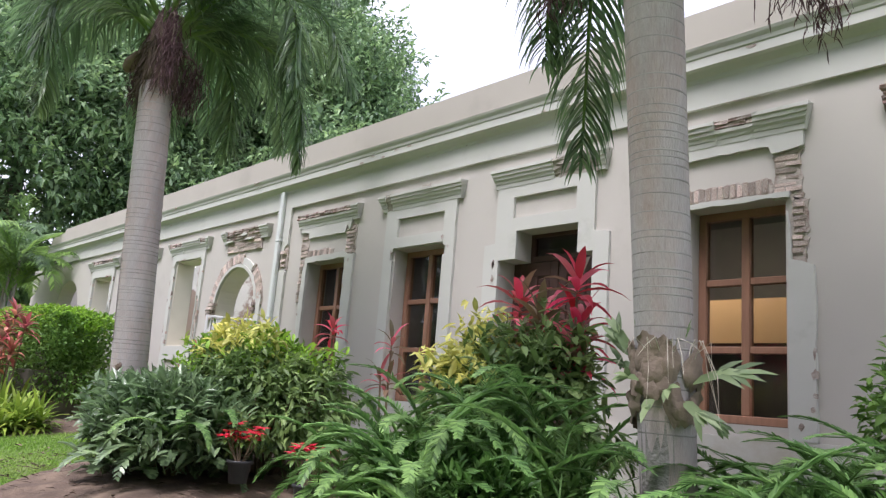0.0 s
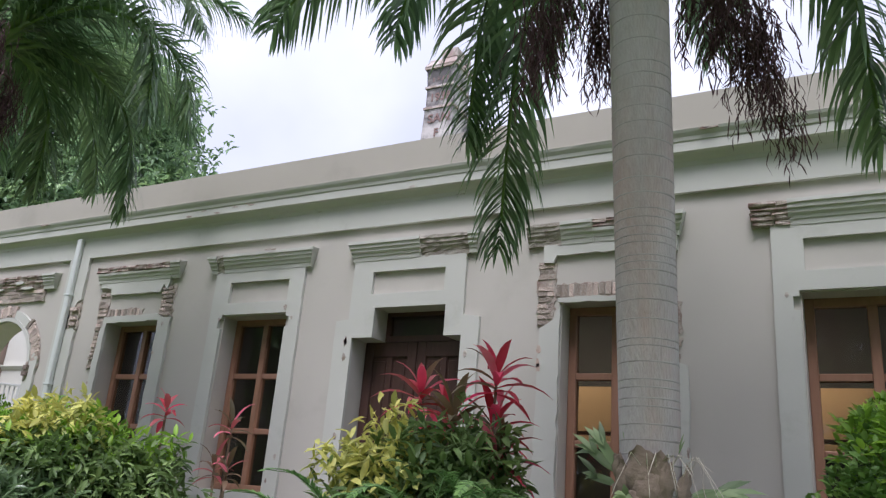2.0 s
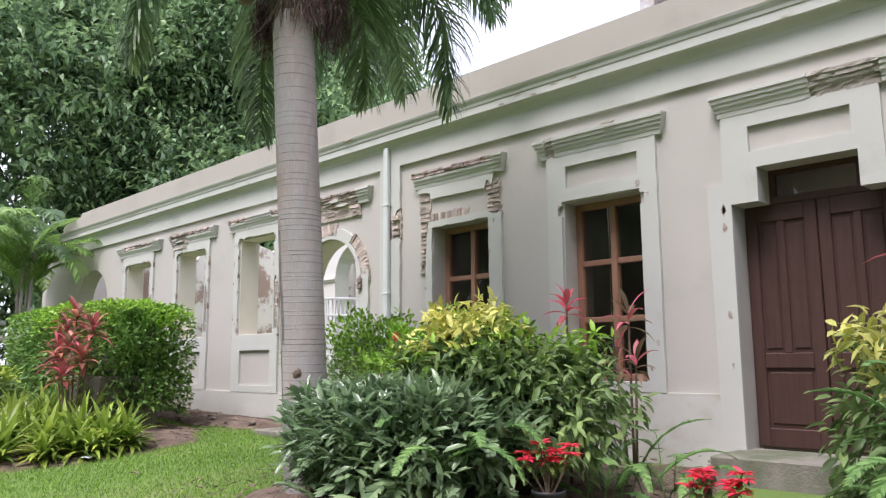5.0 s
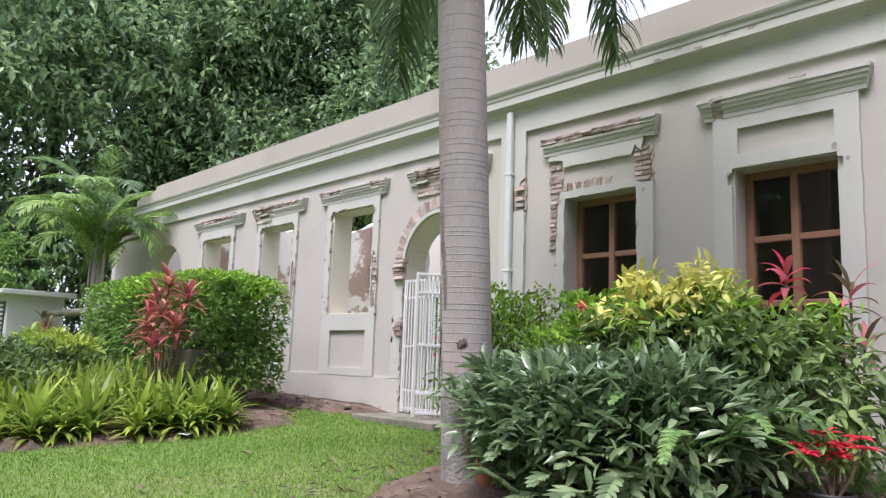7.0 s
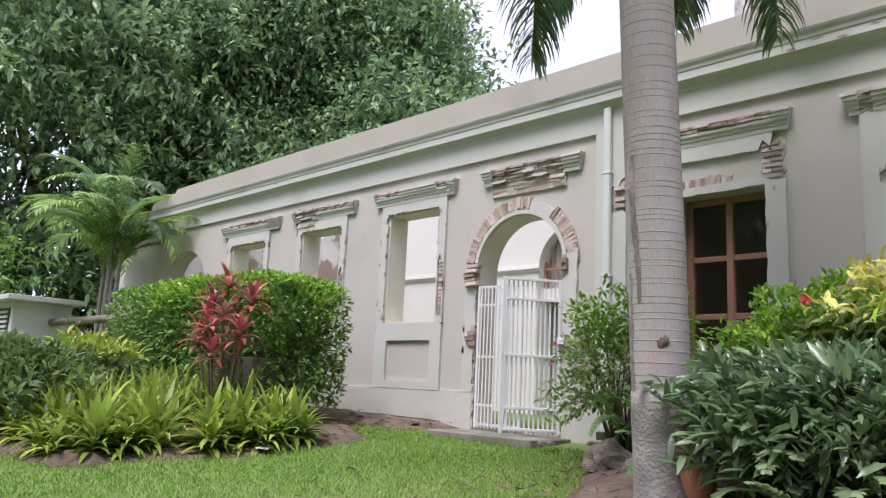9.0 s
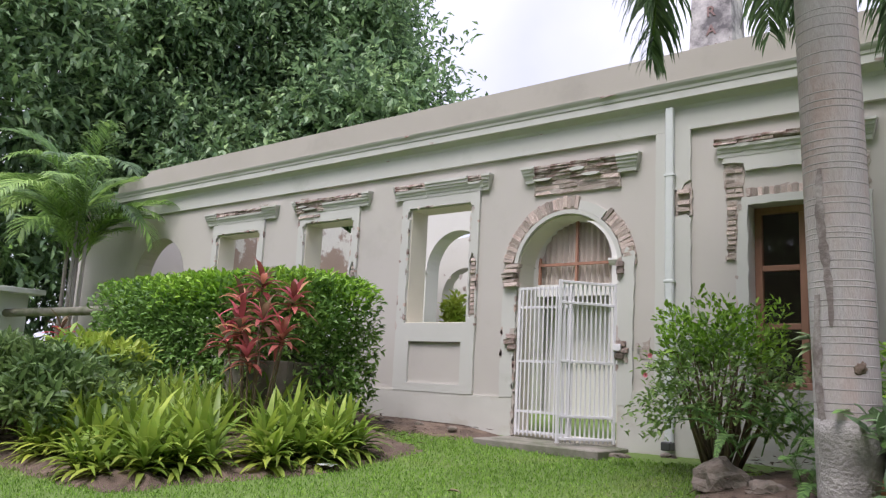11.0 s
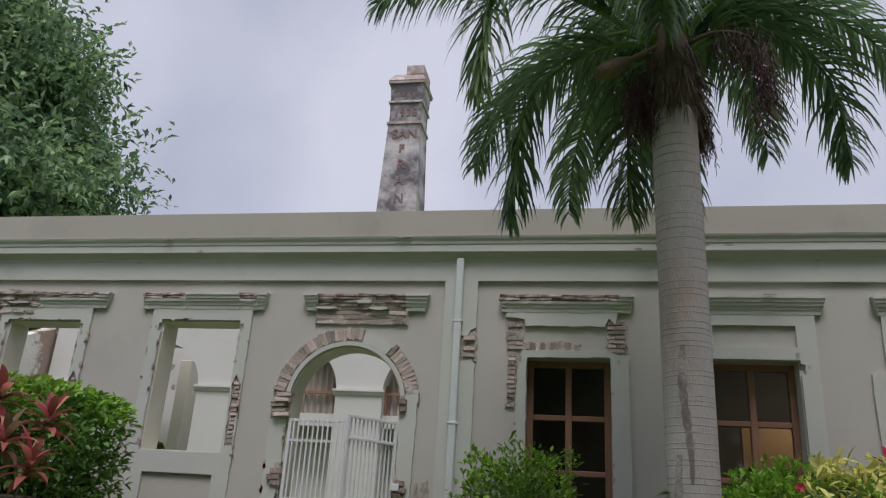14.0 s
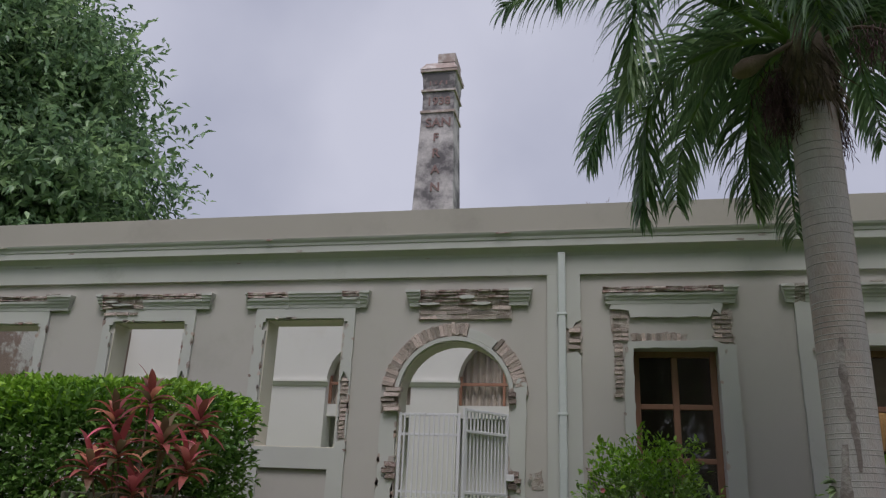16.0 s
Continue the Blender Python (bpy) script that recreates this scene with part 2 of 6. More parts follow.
# ---- mesh helpers ----
def mesh_object(name, verts, faces, mat, parent=None, label="", smooth=False):
    me = bpy.data.meshes.new(name)
    me.from_pydata([tuple(v) for v in verts], [], [tuple(f) for f in faces])
    if smooth:
        me.polygons.foreach_set("use_smooth", [True] * len(me.polygons))
    me.materials.append(mat)
    ob = new(name, me)
    if parent:
        ob.parent = parent
    if label:
        tagged(ob, label)
    return ob


def part(name, bm, mat, parent=None, label="", smooth=False):
    me = bpy.data.meshes.new(name)
    bmesh.ops.recalc_face_normals(bm, faces=bm.faces)
    bm.to_mesh(me)
    bm.free()
    if smooth:
        me.polygons.foreach_set("use_smooth", [True] * len(me.polygons))
    me.materials.append(mat)
    ob = new(name, me)
    if parent:
        ob.parent = parent
    if label:
        tagged(ob, label)
    return ob


def empty(name, loc=(0, 0, 0), label="", category="", group="", kind=""):
    ob = new(name)
    ob.location = loc
    ob.empty_display_size = 0.1
    return tagged(ob, label, category, group, kind)


def block(bm, x0, x1, y0, y1, z0, z1, bevel=0.0):
    made = bmesh.ops.create_cube(bm, size=1.0)["verts"]
    bmesh.ops.scale(bm, vec=(x1 - x0, y1 - y0, z1 - z0), verts=made)
    bmesh.ops.translate(bm, vec=((x0 + x1) / 2, (y0 + y1) / 2, (z0 + z1) / 2), verts=made)
    if bevel:
        edges = list({e for v in made for e in v.link_edges})
        bmesh.ops.bevel(bm, geom=edges, offset=bevel, segments=1, affect="EDGES")
    return bm


def one_block(*a, **k):
    return block(bmesh.new(), *a, **k)


def rect(x0, x1, z0, z1):
    return [(x0, z0), (x1, z0), (x1, z1), (x0, z1)]


def arch_loop(x0, x1, z0, spring, steps=20):
    r, c = (x1 - x0) / 2, (x0 + x1) / 2
    return [(x0, z0), (x1, z0)] + [(c + r * math.cos(math.pi * i / steps), spring + r * math.sin(math.pi * i / steps)) for i in range(steps + 1)]


def jag(points, amount, step, seed):
    """A closed outline with its sides broken into short uneven runs."""
    rnd = random.Random(seed)
    out = []
    for i, p in enumerate(points):
        q = points[(i + 1) % len(points)]
        n = max(1, int(math.dist(p, q) / step))
        for k in range(n):
            f = k / n
            out.append((p[0] + (q[0] - p[0]) * f + rnd.uniform(-amount, amount), p[1] + (q[1] - p[1]) * f + rnd.uniform(-amount, amount)))
    return out


def slab(loops, y0, y1, bm=None):
    """An upright plate in the x-z plane from y0 to y1; the first loop is the outline, the others are holes."""
    from mathutils.geometry import tessellate_polygon
    bm = bm or bmesh.new()
    tris = tessellate_polygon([[Vector((p[0], p[1], 0)) for p in lp] for lp in loops])
    flat = [p for lp in loops for p in lp]
    front = [bm.verts.new((p[0], y0, p[1])) for p in flat]
    rear = [bm.verts.new((p[0], y1, p[1])) for p in flat]
    for t in tris:
        if len(set(t)) == 3:
            bm.faces.new([front[i] for i in t])
            bm.faces.new([rear[i] for i in t])
    k = 0
    for lp in loops:
        n = len(lp)
        for i in range(n):
            a, b = k + i, k + (i + 1) % n
            bm.faces.new((front[a], front[b], rear[b], rear[a]))
        k += n
    return bm


def extrude_profile(profile, x0, x1, bm=None, cuts=1, wobble=0.0, seed=1):
    """A moulding along x; the profile is a closed run of (y, z)."""
    bm = bm or bmesh.new()
    rnd = random.Random(seed)
    rings = []
    for i in range(cuts + 1):
        x = x0 + (x1 - x0) * i / cuts
        rings.append([bm.verts.new((x, y + rnd.uniform(-wobble, wobble), z + rnd.uniform(-wobble, wobble))) for y, z in profile])
    n = len(profile)
    for a, b in zip(rings, rings[1:]):
        for i in range(n):
            bm.faces.new((a[i], a[(i + 1) % n], b[(i + 1) % n], b[i]))
    bm.faces.new(rings[0])
    bm.faces.new(rings[-1])
    return bm


def tube(bm, points, radii, sides=8):
    rings = []
    for i, p in enumerate(points):
        p = Vector(p)
        a = Vector(points[max(i - 1, 0)])
        b = Vector(points[min(i + 1, len(points) - 1)])
        d = (b - a).normalized()
        u = d.orthogonal().normalized() if abs(d.z) < 0.9 else d.cross(Vector((0, 1, 0))).normalized()
        v = d.cross(u)
        rings.append([bm.verts.new(p + radii[i] * (math.cos(2 * math.pi * k / sides) * u + math.sin(2 * math.pi * k / sides) * v)) for k in range(sides)])
    for a, b in zip(rings, rings[1:]):
        for k in range(sides):
            bm.faces.new((a[k], a[(k + 1) % sides], b[(k + 1) % sides], b[k]))
    bm.faces.new(rings[0])
    bm.faces.new(rings[-1])
    return bm


def leaves(pos, way, up, length, width, fold=0.22, curl=0.2, fine=True):
    """Vertices and faces of many leaves; every argument has one row a leaf. fine: a rounded blade folded along its rib."""
    pos, way, up = (np.asarray(a, float) for a in (pos, way, up))
    n = len(pos)
    length = np.broadcast_to(np.asarray(length, float), (n,))[:, None]
    width = np.broadcast_to(np.asarray(width, float), (n,))[:, None]
    way = way / (np.linalg.norm(way, axis=1, keepdims=True) + 1e-9)
    side = np.cross(way, up)
    side /= np.linalg.norm(side, axis=1, keepdims=True) + 1e-9
    nor = np.cross(side, way)

    def rib(f):
        return pos + way * length * f - nor * length * curl * f * f
    h = side * width * 0.5
    if not fine:
        mid = rib(0.42)
        verts = np.stack([pos, mid + h + nor * width * fold, mid - h + nor * width * fold, rib(1.0)], 1).reshape(-1, 3)
        tri, k = np.array([[0, 1, 3], [0, 3, 2]]), 4
    else:
        a, c = rib(0.27), rib(0.64)
        lift = nor * width * fold
        verts = np.stack([pos, a + h * 0.84 + lift, a, a - h * 0.84 + lift, c + h * 0.86 + lift, c, c - h * 0.86 + lift, rib(1.0)], 1).reshape(-1, 3)
        tri, k = np.array([[0, 1, 2], [0, 2, 3], [1, 4, 5], [1, 5, 2], [2, 5, 6], [2, 6, 3], [4, 7, 5], [5, 7, 6]]), 8
    base = np.arange(n)[:, None, None] * k
    return verts, (base + tri[None]).reshape(-1, 3)


def joined(chunks):
    vs, fs, k = [], [], 0
    for v, f in chunks:
        vs.append(np.asarray(v))
        fs.append(np.asarray(f) + k)
        k += len(v)
    return np.concatenate(vs), np.concatenate(fs)


def tri_object(name, verts, faces, mat, parent=None, label=""):
    verts, faces = np.asarray(verts, np.float32), np.asarray(faces, np.int32)
    me = bpy.data.meshes.new(name)
    me.vertices.add(len(verts))
    me.vertices.foreach_set("co", verts.ravel())
    me.loops.add(faces.size)
    me.loops.foreach_set("vertex_index", faces.ravel())
    me.polygons.add(len(faces))
    me.polygons.foreach_set("loop_start", np.arange(0, faces.size, 3))
    me.update(calc_edges=True)
    me.materials.append(mat)
    ob = new(name, me)
    if parent:
        ob.parent = parent
    if label:
        tagged(ob, label)
    return ob


def gz(x, y):
    """Height of the ground: it falls from the foot of the wall towards the path."""
    z = 0.80 + 0.076 * max(min(y, 0.0), -9.5)
    return z + 0.02 * min(max(-x - 1.0, 0.0), 6.0)


MID_LEAF = leaf_material("mid_green_leaf", (0.15, 0.235, 0.08), (0.24, 0.33, 0.11))
OLIVE_LEAF = leaf_material("olive_cordyline_leaf", (0.16, 0.13, 0.07), (0.22, 0.07, 0.08), each=0.45)
PATCHY = material("patchy_ruin_plaster", (0.70, 0.68, 0.62), 0.95, vary=0.12, scale=2, fine=30, bump=0.5, second=(0.36, 0.27, 0.22), second_scale=0.75, second_at=0.52, soft=0.02)
SHIELD = material("papery_shield_frond", (0.23, 0.175, 0.14), 0.9, vary=0.25, scale=6, fine=40, bump=0.3, island=0.45)
DRY_STALK = material("pale_dry_stalk", (0.50, 0.45, 0.38), 0.9, vary=0.15)
ANTLER = leaf_material("grey_green_antler_frond", (0.20, 0.28, 0.14), (0.29, 0.36, 0.18))


# ---- ground ----
def ground_sheet():
    xs = sorted(set([-400, -120, -60, -40, -30] + [x * 0.5 for x in range(-50, 51)] + [30, 40, 60, 120, 400]))
    ys = sorted(set([-400, -120, -60, -30, -20] + [y * 0.5 for y in range(-30, 41)] + [30, 60, 120, 400]))
    verts = [(x, y, gz(x, y) + 0.02 * noise.noise(Vector((x * 0.6, y * 0.6, 0))) - 0.03) for y in ys for x in xs]
    n = len(xs)
    faces = [(j * n + i, j * n + i + 1, (j + 1) * n + i + 1, (j + 1) * n + i) for j in range(len(ys) - 1) for i in range(n - 1)]
    return tagged(mesh_object("ground", verts, faces, LAWN, smooth=True), "green lawn sloping down from the old wall", "ground", kind="structure")


ground_sheet()


def soil_bed(outline, rise, seed, name="soil_bed", label="bare brown soil under the plants"):
    """A low mound of soil whose edge sinks into the lawn."""
    rnd = random.Random(seed)
    cx, cy = (sum(p[k] for p in outline) / len(outline) for k in (0, 1))
    edge = jag(outline, 0.06, 0.25, seed)
    rings = 7
    verts, faces = [], []
    for r in range(rings + 1):
        f = 1 - r / rings
        for x, y in edge:
            px, py = cx + (x - cx) * f, cy + (y - cy) * f
            h = rise * (1 - f ** 3) - 0.045 * (r == 0) + 0.012
            verts.append((px, py, gz(px, py) + h + (rnd.uniform(-0.018, 0.018) if r else 0)))
    n = len(edge)
    for r in range(rings):
        for i in range(n):
            faces.append((r * n + i, r * n + (i + 1) % n, (r + 1) * n + (i + 1) % n, (r + 1) * n + i))
    return tagged(mesh_object(name, verts, faces, SOIL, smooth=True), label, "soil", kind="structure")


soil_bed([(1.2, -0.2), (0.75, -1.6), (1.35, -2.7), (1.75, -3.65), (2.7, -4.35), (3.3, -4.5), (5.0, -4.1), (5.2, -2.4), (5.0, -0.2)], 0.14, 3)
soil_bed([(6.6, -0.2), (6.3, -3.6), (7.6, -4.3), (9.6, -4.0), (12.5, -3.6), (12.5, -0.2)], 0.14, 4)
soil_bed([(-9.5, -0.9), (-9.5, -4.3), (-6.0, -5.0), (-3.9, -5.2), (-2.80, -5.05), (-2.05, -3.1), (-2.2, -1.6), (-3.4, -1.0)], 0.10, 5)
soil_bed([(-9.0, -0.02), (-9.0, -0.8), (-4.0, -0.85), (-2.3, -0.6), (-2.2, -0.02)], 0.05, 6, label="damp dark soil strip at the foot of the wall")

# ---- the long front wall ----
LEFT, RIGHT = -13.75, 16.0
SILLS = [(-8.81, -7.62, 2.25, 3.90), (-6.38, -5.27, 2.25, 3.92), (-4.03, -2.92, 2.25, 3.945)]
GLAZED = [(0.86, 1.86, 1.56, 3.545), (2.98, 3.955, 1.56, 3.555), (7.31, 8.225, 1.60, 3.53), (9.38, 10.38, 1.60, 3.52)]
ARCH = (-2.10, -0.66, 0.55, 2.92)
FAR_ARCH = (-11.7, -9.85, 0.70, 3.07)
DOORWAY = [(4.93, 0.62), (6.27, 0.62), (6.27, 3.243), (6.07, 3.243), (6.07, 3.57), (5.19, 3.57), (5.19, 3.243), (4.93, 3.243)]
holes = [rect(*o) for o in SILLS + GLAZED] + [arch_loop(*ARCH), arch_loop(*FAR_ARCH), DOORWAY]
wall = tagged(part("wall_front", slab([rect(LEFT, RIGHT, 0.2, 4.75)] + holes, 0.0, 0.36), PANEL), "long beige plastered old wall with crumbling openings", "wall", kind="structure")


def structure(name, bm, mat, label, category, parent=None):
    return tagged(part(name, bm, mat, parent), label, category, kind="structure")


# frieze, cornice and parapet
structure("trim", slab([rect(-12.9, RIGHT, 4.505, 4.765)], -0.045, -0.001), TRIM, "smooth pale frieze band under the cornice", "trim")
cornice = [(0.0, 4.76), (-0.05, 4.76), (-0.06, 4.80), (-0.115, 4.855), (-0.155, 4.865), (-0.155, 4.955), (-0.165, 4.965), (-0.172, 5.0), (-0.195, 5.035), (-0.205, 5.062), (0.0, 5.062)]
structure("cornice", extrude_profile(cornice, -12.75, RIGHT, cuts=160, wobble=0.0012, seed=4), TRIM, "pale moulded cornice with chipped edges along the wall", "cornice")
structure("parapet", slab([[(-12.4, 5.063), (RIGHT, 5.063), (RIGHT, 5.42), (-11.2, 5.42), (-11.3, 5.33), (-12.2, 5.27), (-12.4, 5.2)]], -0.19, 0.30), PARAPET, "plain weathered parapet above the cornice", "parapet")
structure("wall_end", one_block(LEFT - 0.5, LEFT + 0.001, 0.0, 6.0, 0.2, 4.5), PANEL, "plain end wall of the old building", "wall")

# plinths and strips beside the downpipe
structure("plinth", slab([rect(LEFT, -11.75, 0.2, 1.30)], -0.035, -0.001), STAINED, "stained plinth band at the foot of the wall", "plinth")
structure("plinth", slab([rect(-9.8, -2.12, 0.2, 1.285)], -0.035, -0.001), STAINED, "stained plinth band at the foot of the wall", "plinth")
structure("plinth", slab([rect(-0.64, 4.90, 0.2, 1.46)], -0.035, -0.001), STAINED, "stained plinth band at the foot of the wall", "plinth")
structure("plinth", slab([rect(6.30, RIGHT, 0.2, 1.50)], -0.035, -0.001), STAINED, "stained plinth band at the foot of the wall", "plinth")
structure("trim", slab([jag(rect(-0.19, -0.03, 1.46, 4.505), 0.004, 0.2, 8)], -0.045, -0.001), TRIM, "pale strip of plaster beside the downpipe", "trim")
structure("trim", slab([jag([(0.03, 1.46), (0.23, 1.46), (0.23, 3.44), (0.18, 3.50), (0.03, 3.46)], 0.006, 0.1, 9)], -0.045, -0.001), TRIM, "pale strip of plaster broken beside the downpipe", "trim")
structure("trim", slab([jag([(0.03, 3.80), (0.12, 3.78), (0.16, 3.86), (0.23, 3.90), (0.23, 4.505), (0.03, 4.505)], 0.006, 0.1, 10)], -0.045, -0.001), TRIM, "pale strip of plaster broken beside the downpipe", "trim")


# ---- surrounds and hoods ----
HOOD = [(0.0, 4.10), (-0.045, 4.10), (-0.05, 4.145), (-0.058, 4.152), (-0.066, 4.178), (-0.084, 4.20), (-0.088, 4.232), (-0.102, 4.238), (-0.106, 4.272), (-0.120, 4.282), (-0.120, 4.315), (0.0, 4.325)]


def hood(x0, x1, gaps=(), seed=1):
    """A moulded hood that returns to the wall at both ends. gaps are stretches that have broken away: wholly ("all"), along the upper edge ("top"), or on the surface ("scar")."""
    top = tagged(empty("window_hood", ((x0 + x1) / 2, 0, 4.1)), "moulded pale plaster hood with broken edges over the opening", "hood", "hoods of the openings", "structure")
    rnd = random.Random(seed * 7)

    def run(nm, profile, a, b, mat, rough, label=""):
        bm = bmesh.new()
        cuts = max(2, int((b - a) / 0.06))
        rings = []
        for k in range(cuts + 1):
            xx = a + (b - a) * k / cuts
            row = []
            for y, z in profile:
                # the ends of the whole hood step in as the moulding projects less
                inset = 0.0 if z > 4.31 else (0.12 + min(y, -0.045)) * 0.75
                px = x0 + inset if a == x0 and k == 0 else x1 - inset if b == x1 and k == cuts else xx
                j = rough if 0 < k < cuts else rough * 3 + 0.002
                row.append(bm.verts.new((px - top.location.x, y + rnd.uniform(-j, j) * (y < 0), z - 4.1 + rnd.uniform(-j, j))))
            rings.append(row)
        n = len(profile)
        for p, q in zip(rings, rings[1:]):
            for k in range(n):
                bm.faces.new((p[k], p[(k + 1) % n], q[(k + 1) % n], q[k]))
        bm.faces.new(rings[0])
        bm.faces.new(rings[-1])
        part(nm, bm, mat, top, label)

    def bricks(a, b, courses_at):
        for z, y in courses_at:
            x = a - rnd.uniform(0.0, 0.04)
            while x < b - 0.03:
                w = min(rnd.uniform(0.16, 0.36), b + 0.02 - x)
                if rnd.random() > 0.10:
                    bb = one_block(-w / 2 + 0.003, w / 2 - 0.003, -0.03, 0.03, -0.018, 0.018, bevel=0.006)
                    for v in bb.verts:
                        v.co += Vector((rnd.uniform(-.005, .005), rnd.uniform(-.009, .009), rnd.uniform(-.005, .005)))
                    ob = part("brick", bb, DARK_BRICK, top)
                    ob.location = (x + w / 2 - top.location.x, y + rnd.uniform(-0.010, 0.010), z - 4.1)
                    ob.rotation_euler = (0, rnd.uniform(-0.025, 0.025), rnd.uniform(-0.04, 0.04))
                x += w

    low = [(y, z) for y, z in HOOD if z < 4.235] + [(0.0, 4.236)]
    x = x0
    for a, b, kind in list(gaps) + [(x1, x1, "")]:
        if a - x > 0.02:
            run("moulding", HOOD, x, a, TRIM, 0.0014)
        x = b
        if kind == "top":
            run("moulding", low, a, b, TRIM, 0.003)
            run("broken_core", [(0.0, 4.237), (-0.062, 4.237), (-0.070, 4.30), (0.0, 4.312)], a - 0.01, b + 0.01, MORTAR, 0.008, "exposed dark brick and mortar")
            bricks(a, b, ((4.258, -0.060), (4.296, -0.066)))
        elif kind == "scar":
            run("broken_core", [(y * 0.86, z) for y, z in HOOD], a, b, WORN, 0.005, "bare mortar where the moulding is worn")
        elif kind == "all":
            run("broken_core", [(0.0, 4.105), (-0.035, 4.11), (-0.045, 4.18), (-0.062, 4.25), (-0.065, 4.295), (0.0, 4.31)], a - 0.02, b + 0.02, MORTAR, 0.008, "exposed dark brick and mortar")
            bricks(a, b, ((4.130, -0.022), (4.172, -0.028), (4.214, -0.038), (4.256, -0.050), (4.296, -0.062)))
            for _ in range(int((b - a) / 0.3)):
                cx, cz = rnd.uniform(a + 0.12, b - 0.12), rnd.choice((4.125, 4.165, 4.215))
                w, h = rnd.uniform(0.09, 0.20), rnd.uniform(0.016, 0.03)
                pts = [(cx - top.location.x + w * rnd.uniform(0.75, 1.1) * math.cos(t * 0.52), cz - 4.1 + h * rnd.uniform(0.7, 1.2) * math.sin(t * 0.52)) for t in range(12)]
                part("plaster_remnant", slab([pts], -0.082, -0.05), TRIM, top, "clinging remnant of pale plaster")
    return top


def surround(outer, hole, seed, y=-0.04, mat=None, extra_holes=()):
    return structure("trim", slab([jag(outer, 0.004, 0.12, seed), hole] + list(extra_holes), y, -0.001), mat or TRIM, "pale raised plaster surround with chipped edges", "trim")


def window_trim(x0, x1, z0, z1, foot, panel, seed, half=0.21):
    """Surround from the foot to the hood with a sunk panel over the opening."""
    outer = [(x0 - half, foot), (x1 + half, foot), (x1 + half, 4.11), (x0 - half, 4.11)]
    hole = eared(x0 - 0.012, x1 + 0.012, z0, z1 + 0.012)
    pl = rect(*panel)
    return surround(outer, hole, seed, extra_holes=[pl])


hood(-9.21, -7.11, [(-8.85, -7.5, "top")], 3)
hood(-6.69, -4.86, [(-6.6, -5.95, "all"), (-5.95, -5.02, "top")], 4)
hood(-4.36, -2.56, [(-4.33, -3.72, "top"), (-2.95, -2.70, "top")], 5)
hood(-2.06, -0.38, [(-1.86, -0.68, "all")], 6)
hood(0.54, 2.15, [(0.545, 1.97, "top")], 7)
hood(2.63, 4.295, [(2.78, 2.90, "scar")], 8)
hood(4.79, 6.44, [(5.72, 6.30, "scar")], 9)
hood(6.94, 8.47, [(6.95, 7.30, "scar"), (7.62, 7.98, "top")], 10)
hood(9.04, 10.74, [(9.045, 9.32, "all")], 11)


def eared(x0, x1, z0, z1, ear=0.05):
    """An opening with the small notches for shutter pins at its upper corners."""
    return [(x0, z0), (x1, z0), (x1, z1 - 0.17), (x1 + ear, z1 - 0.16), (x1 + ear, z1 - 0.05), (x1, z1 - 0.045), (x1, z1),
            (x0, z1), (x0, z1 - 0.045), (x0 - ear, z1 - 0.05), (x0 - ear, z1 - 0.16), (x0, z1 - 0.17)]


# surrounds with a sunk apron panel under the roofless windows
for i, (x0, x1, z0, z1) in enumerate(SILLS):
    outer = [(x0 - 0.16, 1.285), (x1 + 0.16, 1.285), (x1 + 0.16, 4.11), (x0 - 0.16, 4.11)]
    apron = rect(x0 + 0.10, x1 - 0.06, 1.40, 1.985)
    bite = [(x1 + 0.035, 2.33), (x1 + 0.14, 2.36), (x1 + 0.15, 3.1), (x1 + 0.07, 3.24), (x1 + 0.03, 3.1)]
    surround(outer, jag(eared(x0 - 0.01, x1 + 0.01, z0, z1 + 0.01, 0.045), 0.007, 0.15, 40 + i), 50 + i, extra_holes=[apron, jag(bite, 0.01, 0.1, 60 + i)])
window_trim(*GLAZED[1], 1.46, (3.03, 3.95, 3.71, 3.97), 21)
window_trim(*GLAZED[3], 1.50, (9.42, 10.32, 3.70, 3.98), 22)


# R1 and R3 have lost most of the surround: only the sound pieces are built, brick shows between
def loose_trim(outline, seed):
    return structure("trim", slab([jag(outline, 0.008, 0.09, seed)], -0.04, -0.001), TRIM, "surviving piece of pale plaster surround, edge broken", "trim")


loose_trim([(0.62, 4.11), (0.60, 4.03), (0.83, 4.02), (0.85, 3.93), (1.80, 3.93), (1.84, 4.03), (1.92, 3.96), (1.96, 4.11)], 71)
loose_trim([(0.72, 1.46), (0.862, 1.46), (0.862, 3.54), (1.86, 3.55), (1.86, 1.46), (2.07, 1.46), (2.07, 3.58), (1.93, 3.58), (1.80, 3.64), (0.80, 3.62), (0.76, 3.4), (0.74, 2.8)], 72)
loose_trim([(7.12, 4.11), (7.12, 3.93), (7.22, 3.93), (7.26, 4.0), (8.10, 4.0), (8.12, 3.93), (8.40, 3.96), (8.40, 4.11)], 73)
loose_trim([(7.07, 1.50), (7.30, 1.50), (7.30, 3.50), (7.24, 3.35), (7.10, 3.28)], 74)
loose_trim([(8.25, 1.50), (8.47, 1.50), (8.47, 2.92), (8.29, 2.98), (8.25, 3.4)], 75)
loose_trim([(7.28, 3.525), (8.27, 3.525), (8.27, 3.57), (7.28, 3.57)], 76)

